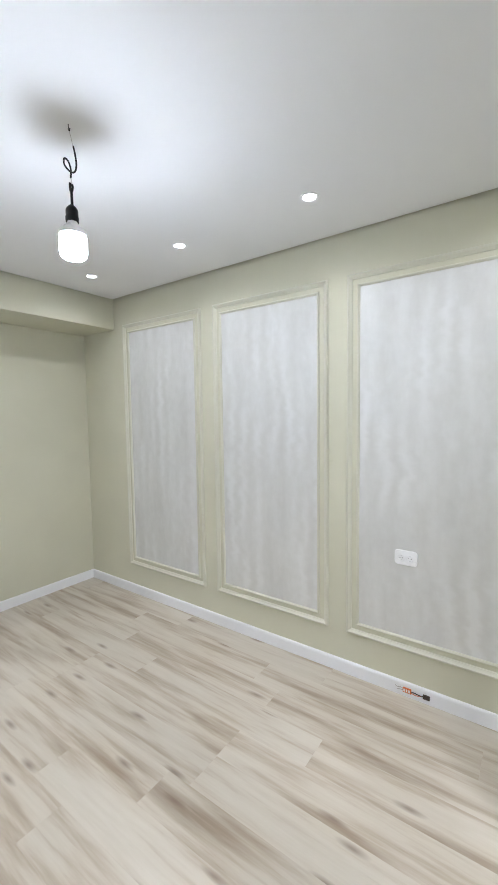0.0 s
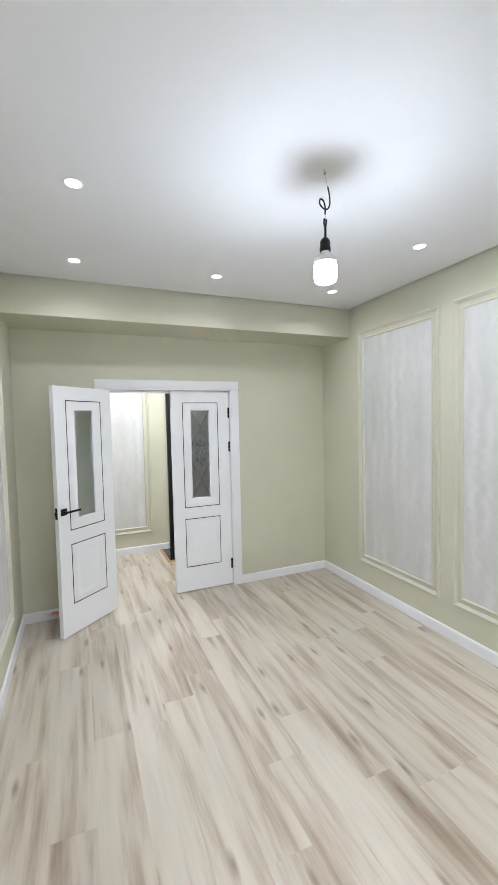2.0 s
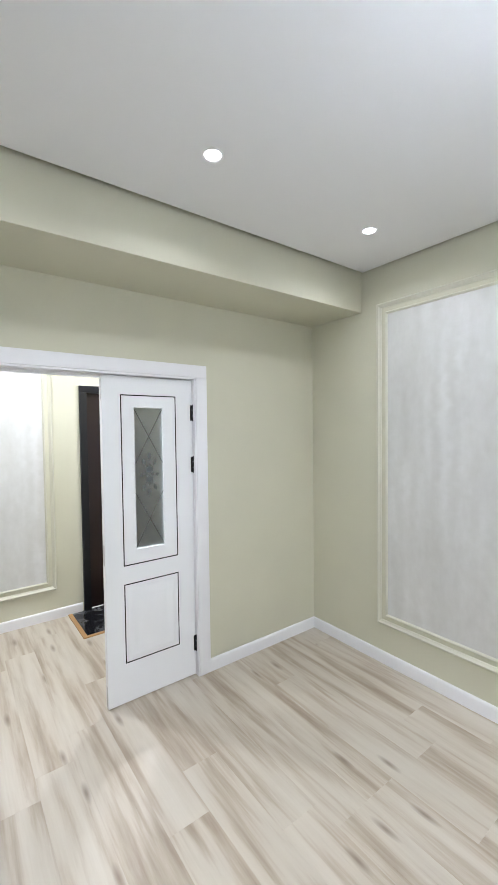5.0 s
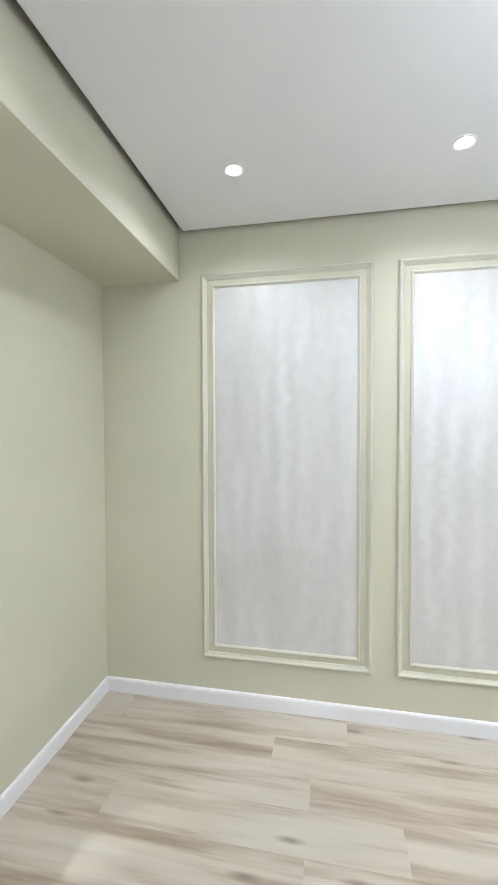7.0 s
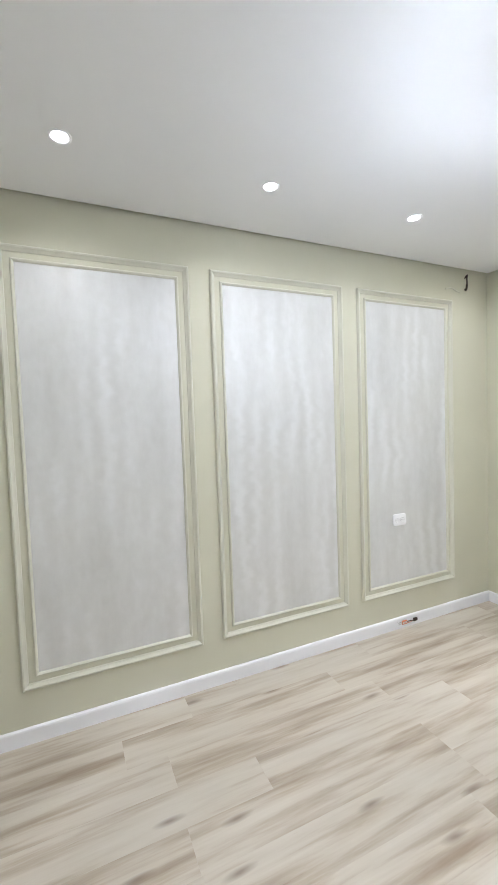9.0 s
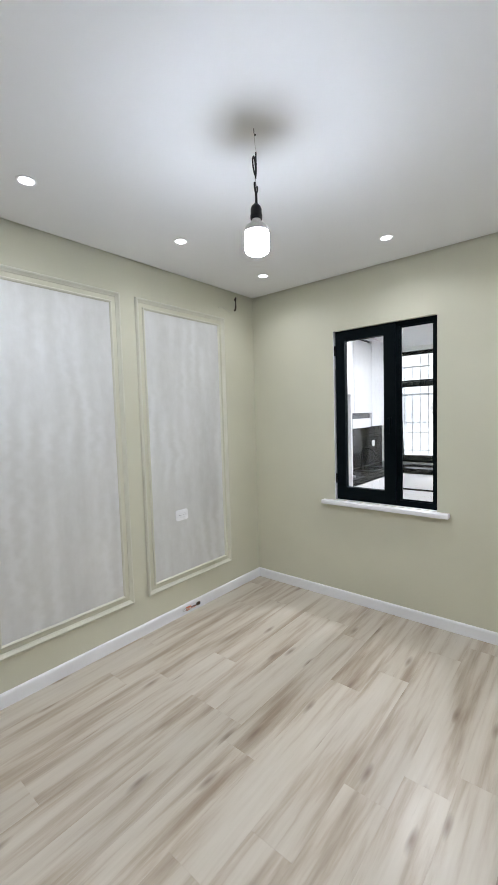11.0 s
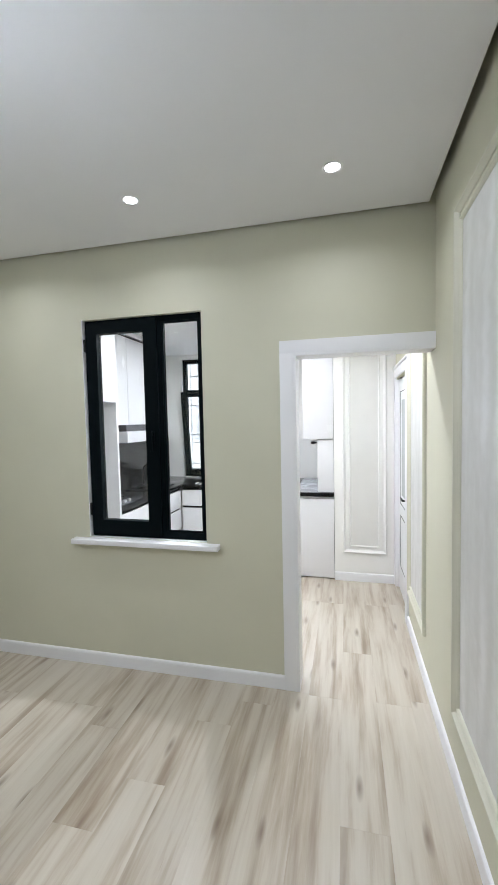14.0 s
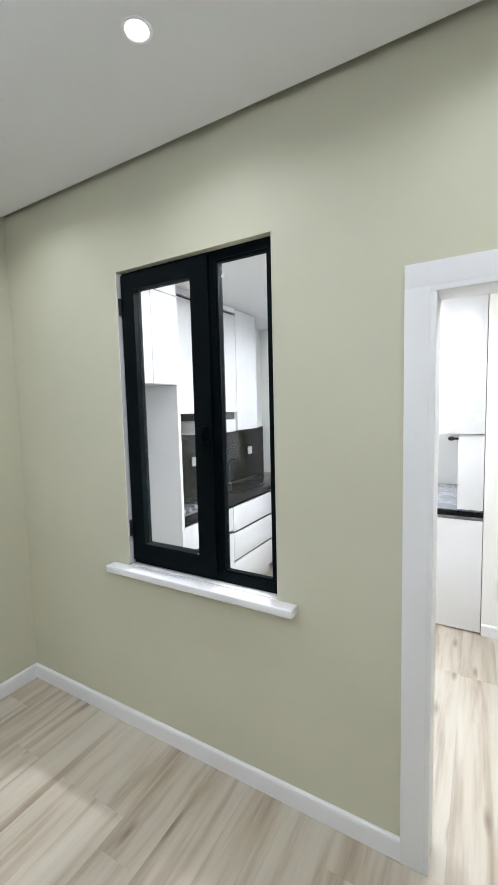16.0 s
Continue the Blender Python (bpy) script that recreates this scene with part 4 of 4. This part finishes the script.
part("lever", tube([(0.012, 0, 0.045), (0.05, 0, 0.06), (0.09, -0.01, 0.085)], 0.006), BLACKMET, t)
for x in (2.06, 3.05):
    t = thing("backsplash_socket", pose(x, KIT_N - 0.0125, 1.14), "white socket on the black backsplash", "socket")
    part("plate", boxes((0, 0.08, -0.010, 0, 0, 0.08), bevel=0.004), SOCKETP, t)

# corner beside the passage: boiler cover, wall cabinet, valve
t = thing("boiler_cover", pose(0, 0, 0), "white box standing on the grey marble worktop", "cabinet")
part("body", boxes((CAB_X + 0.02, KIT_E - 0.02, -0.016, 0.145, CT1 + 0.0045, 1.424), bevel=0.002), CABW, t)
t = thing("wall_cabinet", pose(0, 0, 0), "tall white wall cabinet above the marble top", "cabinet", "kitchen wall cabinets")
part("body", boxes((CAB_X + 0.024, KIT_E - 0.001, -0.016, 0.285, 1.43, KIT_CEIL - 0.002)), CABW, t, smooth=False)
part("door", boxes((CAB_X, CAB_X + 0.022, -0.016, 0.285, 1.428, KIT_CEIL - 0.004), bevel=0.0012), CABW, t)
t = thing("gas_valve", pose(CAB_X + 0.06, 0.146, 1.390), "small black valve on the boiler cover", "valve")
part("stem", rod(bmesh.new(), (0, 0, 0), (0, 0.03, 0), 0.008), BLACKMET, t)
part("knob", lathe(((0.0, 0.0), (0.018, 0.004), (0.024, 0.015), (0.018, 0.027), (0.0, 0.032)), (0, 0.045, -0.016), 18), BLACKMET, t)

# outside window with its tilted sash
t = thing("window_2", pose(0, 0, 0), "anthracite kitchen window with a tilted sash", "window", kind="structure")
KX0, KX1 = KIT_E + 0.04, KIT_E + 0.10
TR = 2.03
MU = 1.26
part("frame", boxes((KX0, KX1, OY1 - 0.05, OY1 - 0.001, OZ0 + 0.001, OZ1 - 0.001), (KX0, KX1, OY0 + 0.001, OY0 + 0.05, OZ0 + 0.001, OZ1 - 0.001), (KX0, KX1, OY0 + 0.05, OY1 - 0.05, OZ1 - 0.05, OZ1 - 0.001), (KX0, KX1, OY0 + 0.05, OY1 - 0.05, OZ0 + 0.001, OZ0 + 0.05),
                    (KX0, KX1, MU - 0.03, MU + 0.03, OZ0 + 0.05, OZ1 - 0.05), (KX0, KX1, OY0 + 0.05, MU - 0.03, TR - 0.025, TR + 0.025), (KX0, KX1, MU + 0.03, OY1 - 0.05, TR - 0.025, TR + 0.025)), BLACKFR, t, smooth=False)
for y0, y1, z0, z1 in ((MU + 0.03, OY1 - 0.05, TR + 0.025, OZ1 - 0.05), (OY0 + 0.05, MU - 0.03, TR + 0.025, OZ1 - 0.05), (OY0 + 0.05, MU - 0.03, OZ0 + 0.05, TR - 0.025)):
    p = part("pane", boxes((KX0 + 0.02, KX0 + 0.026, y0 - 0.003, y1 + 0.003, z0 - 0.003, z1 + 0.003)), CLEAR, t, smooth=False)
    p.visible_shadow = False
sw, sh = OY1 - 0.05 - MU - 0.03 + 0.04, TR - 0.025 - OZ0 - 0.05 + 0.04
s = part("tilted_sash", boxes((0, 0.05, 0, 0.07, 0, sh), (0, 0.05, sw - 0.07, sw, 0, sh), (0, 0.05, 0.07, sw - 0.07, 0, 0.07), (0, 0.05, 0.07, sw - 0.07, sh - 0.07, sh)), BLACKFR, t, "tilted opening sash", smooth=False)
s.matrix_world = pose(KX0 - 0.052, MU + 0.01, OZ0 + 0.03, 0, -6, 0)
p = part("pane", boxes((0.02, 0.026, 0.067, sw - 0.067, 0.067, sh - 0.067)), CLEAR, s, smooth=False)
p.visible_shadow = False

t = thing("window_grille", pose(KIT_E + 0.17, 0, 0), "pale iron security grille outside the kitchen window", "grille")
IRON = painted("pale_grille_paint", (0.62, 0.62, 0.62), 0.5, 0.15)
for k in range(13):
    y = OY0 + 0.06 + k * (OY1 - OY0 - 0.12) / 12
    part("bar", boxes((-0.005, 0.005, y - 0.006, y + 0.006, OZ0 + 0.002, OZ1 - 0.002)), IRON, t)
for z in (1.05, 1.45, 1.85, 2.25):
    part("rail", boxes((-0.012, -0.0055, OY0 + 0.002, OY1 - 0.002, z - 0.010, z + 0.010)), IRON, t)
for y in (0.78, 1.14, 1.50):
    bm = bmesh.new()
    for k in range(6):
        a = k * math.pi / 3
        c = (-0.018, y + 0.055 * math.cos(a), 1.65 + 0.075 * math.sin(a))
        rod(bm, (c[0] - 0.004, c[1], c[2]), (c[0] + 0.005, c[1], c[2]), 0.026, seg=14)
    part("rosette", bm, IRON, t)

# facade across the yard
FACADE = painted("pale_facade_render", (0.80, 0.79, 0.77), 0.8, 0.06, 30, 0.003)
t = thing("apartment_building", pose(13.0, 2.0, -0.15), "pale apartment facade across the yard", "building")
part("wall", boxes((0, 6, -14, 14, 0, 13.0)), FACADE, t, smooth=False)
part("roof", boxes((-0.4, 6.4, -14.4, 14.4, 13.0, 13.3)), CONCRETE, t, smooth=False)
PANE_DARK = painted("far_window_glass", (0.60, 0.62, 0.65), 0.15, 0.2)
for s in range(4):
    for k in range(9):
        y, z = -12 + 3 * k, 1.0 + 3.0 * s
        w = part("window", boxes((-0.06, -0.001, y - 0.75, y + 0.75, z, z + 0.08), (-0.06, -0.001, y - 0.75, y + 0.75, z + 1.42, z + 1.5), (-0.06, -0.001, y - 0.75, y - 0.67, z + 0.08, z + 1.42), (-0.06, -0.001, y + 0.67, y + 0.75, z + 0.08, z + 1.42), (-0.05, -0.001, y - 0.03, y + 0.03, z + 0.08, z + 1.42)), TRIM, t, smooth=False)
        part("pane", boxes((-0.02, -0.002, y - 0.67, y + 0.67, z + 0.08, z + 1.42)), PANE_DARK, w, smooth=False)

# ---- floor boards, last ----
rng = random.Random(11)
PW, PL = 0.192, 1.245
# rows whose end joints show; the others are staggered by chance
JOINTS = {5: -0.13, 6: -0.625, 12: -1.10, 14: -0.975, 15: -0.59, 16: -0.965}


def plank_mesh(length, width):
    """A board with slightly eased edges, its top at z = 0."""
    bm = bmesh.new()
    e = 0.0002
    rings = []
    for ins, z in ((0, -0.009), (0, -e), (e, 0)):
        rings.append([bm.verts.new((x, y, z)) for x, y in ((ins, ins), (length - ins, ins), (length - ins, width - ins), (ins, width - ins))])
    for a, b in zip(rings, rings[1:]):
        for k in range(4):
            j = (k + 1) % 4
            bm.faces.new((a[k], a[j], b[j], b[k]))
    bm.faces.new(rings[-1])
    return mesh_of("plank", bm, OAK)


cache = {}
y = -1.257
row = 0
while y < NORTH:
    w = min(PW, NORTH + 0.05 - y)
    x = HALL_W - rng.uniform(0.0, 1.2)
    if row in JOINTS:
        x = JOINTS[row] - 5 * PL
    while x < KIT_E:
        a, b = max(x, HALL_W), min(x + PL, KIT_E)
        # the part south of the room exists in the hall only
        if y + w < SOUTH + 0.001:
            b = min(b, WEST2)
        if b - a > 0.02:
            key = (round(b - a, 3), round(w, 3))
            if key not in cache:
                cache[key] = plank_mesh(b - a - 0.0002, w - 0.0002)
            ob = new("plank", cache[key])
            ob.parent = floor
            ob.location = (a, y, 0)
        x += PL
    y += PW
    row += 1
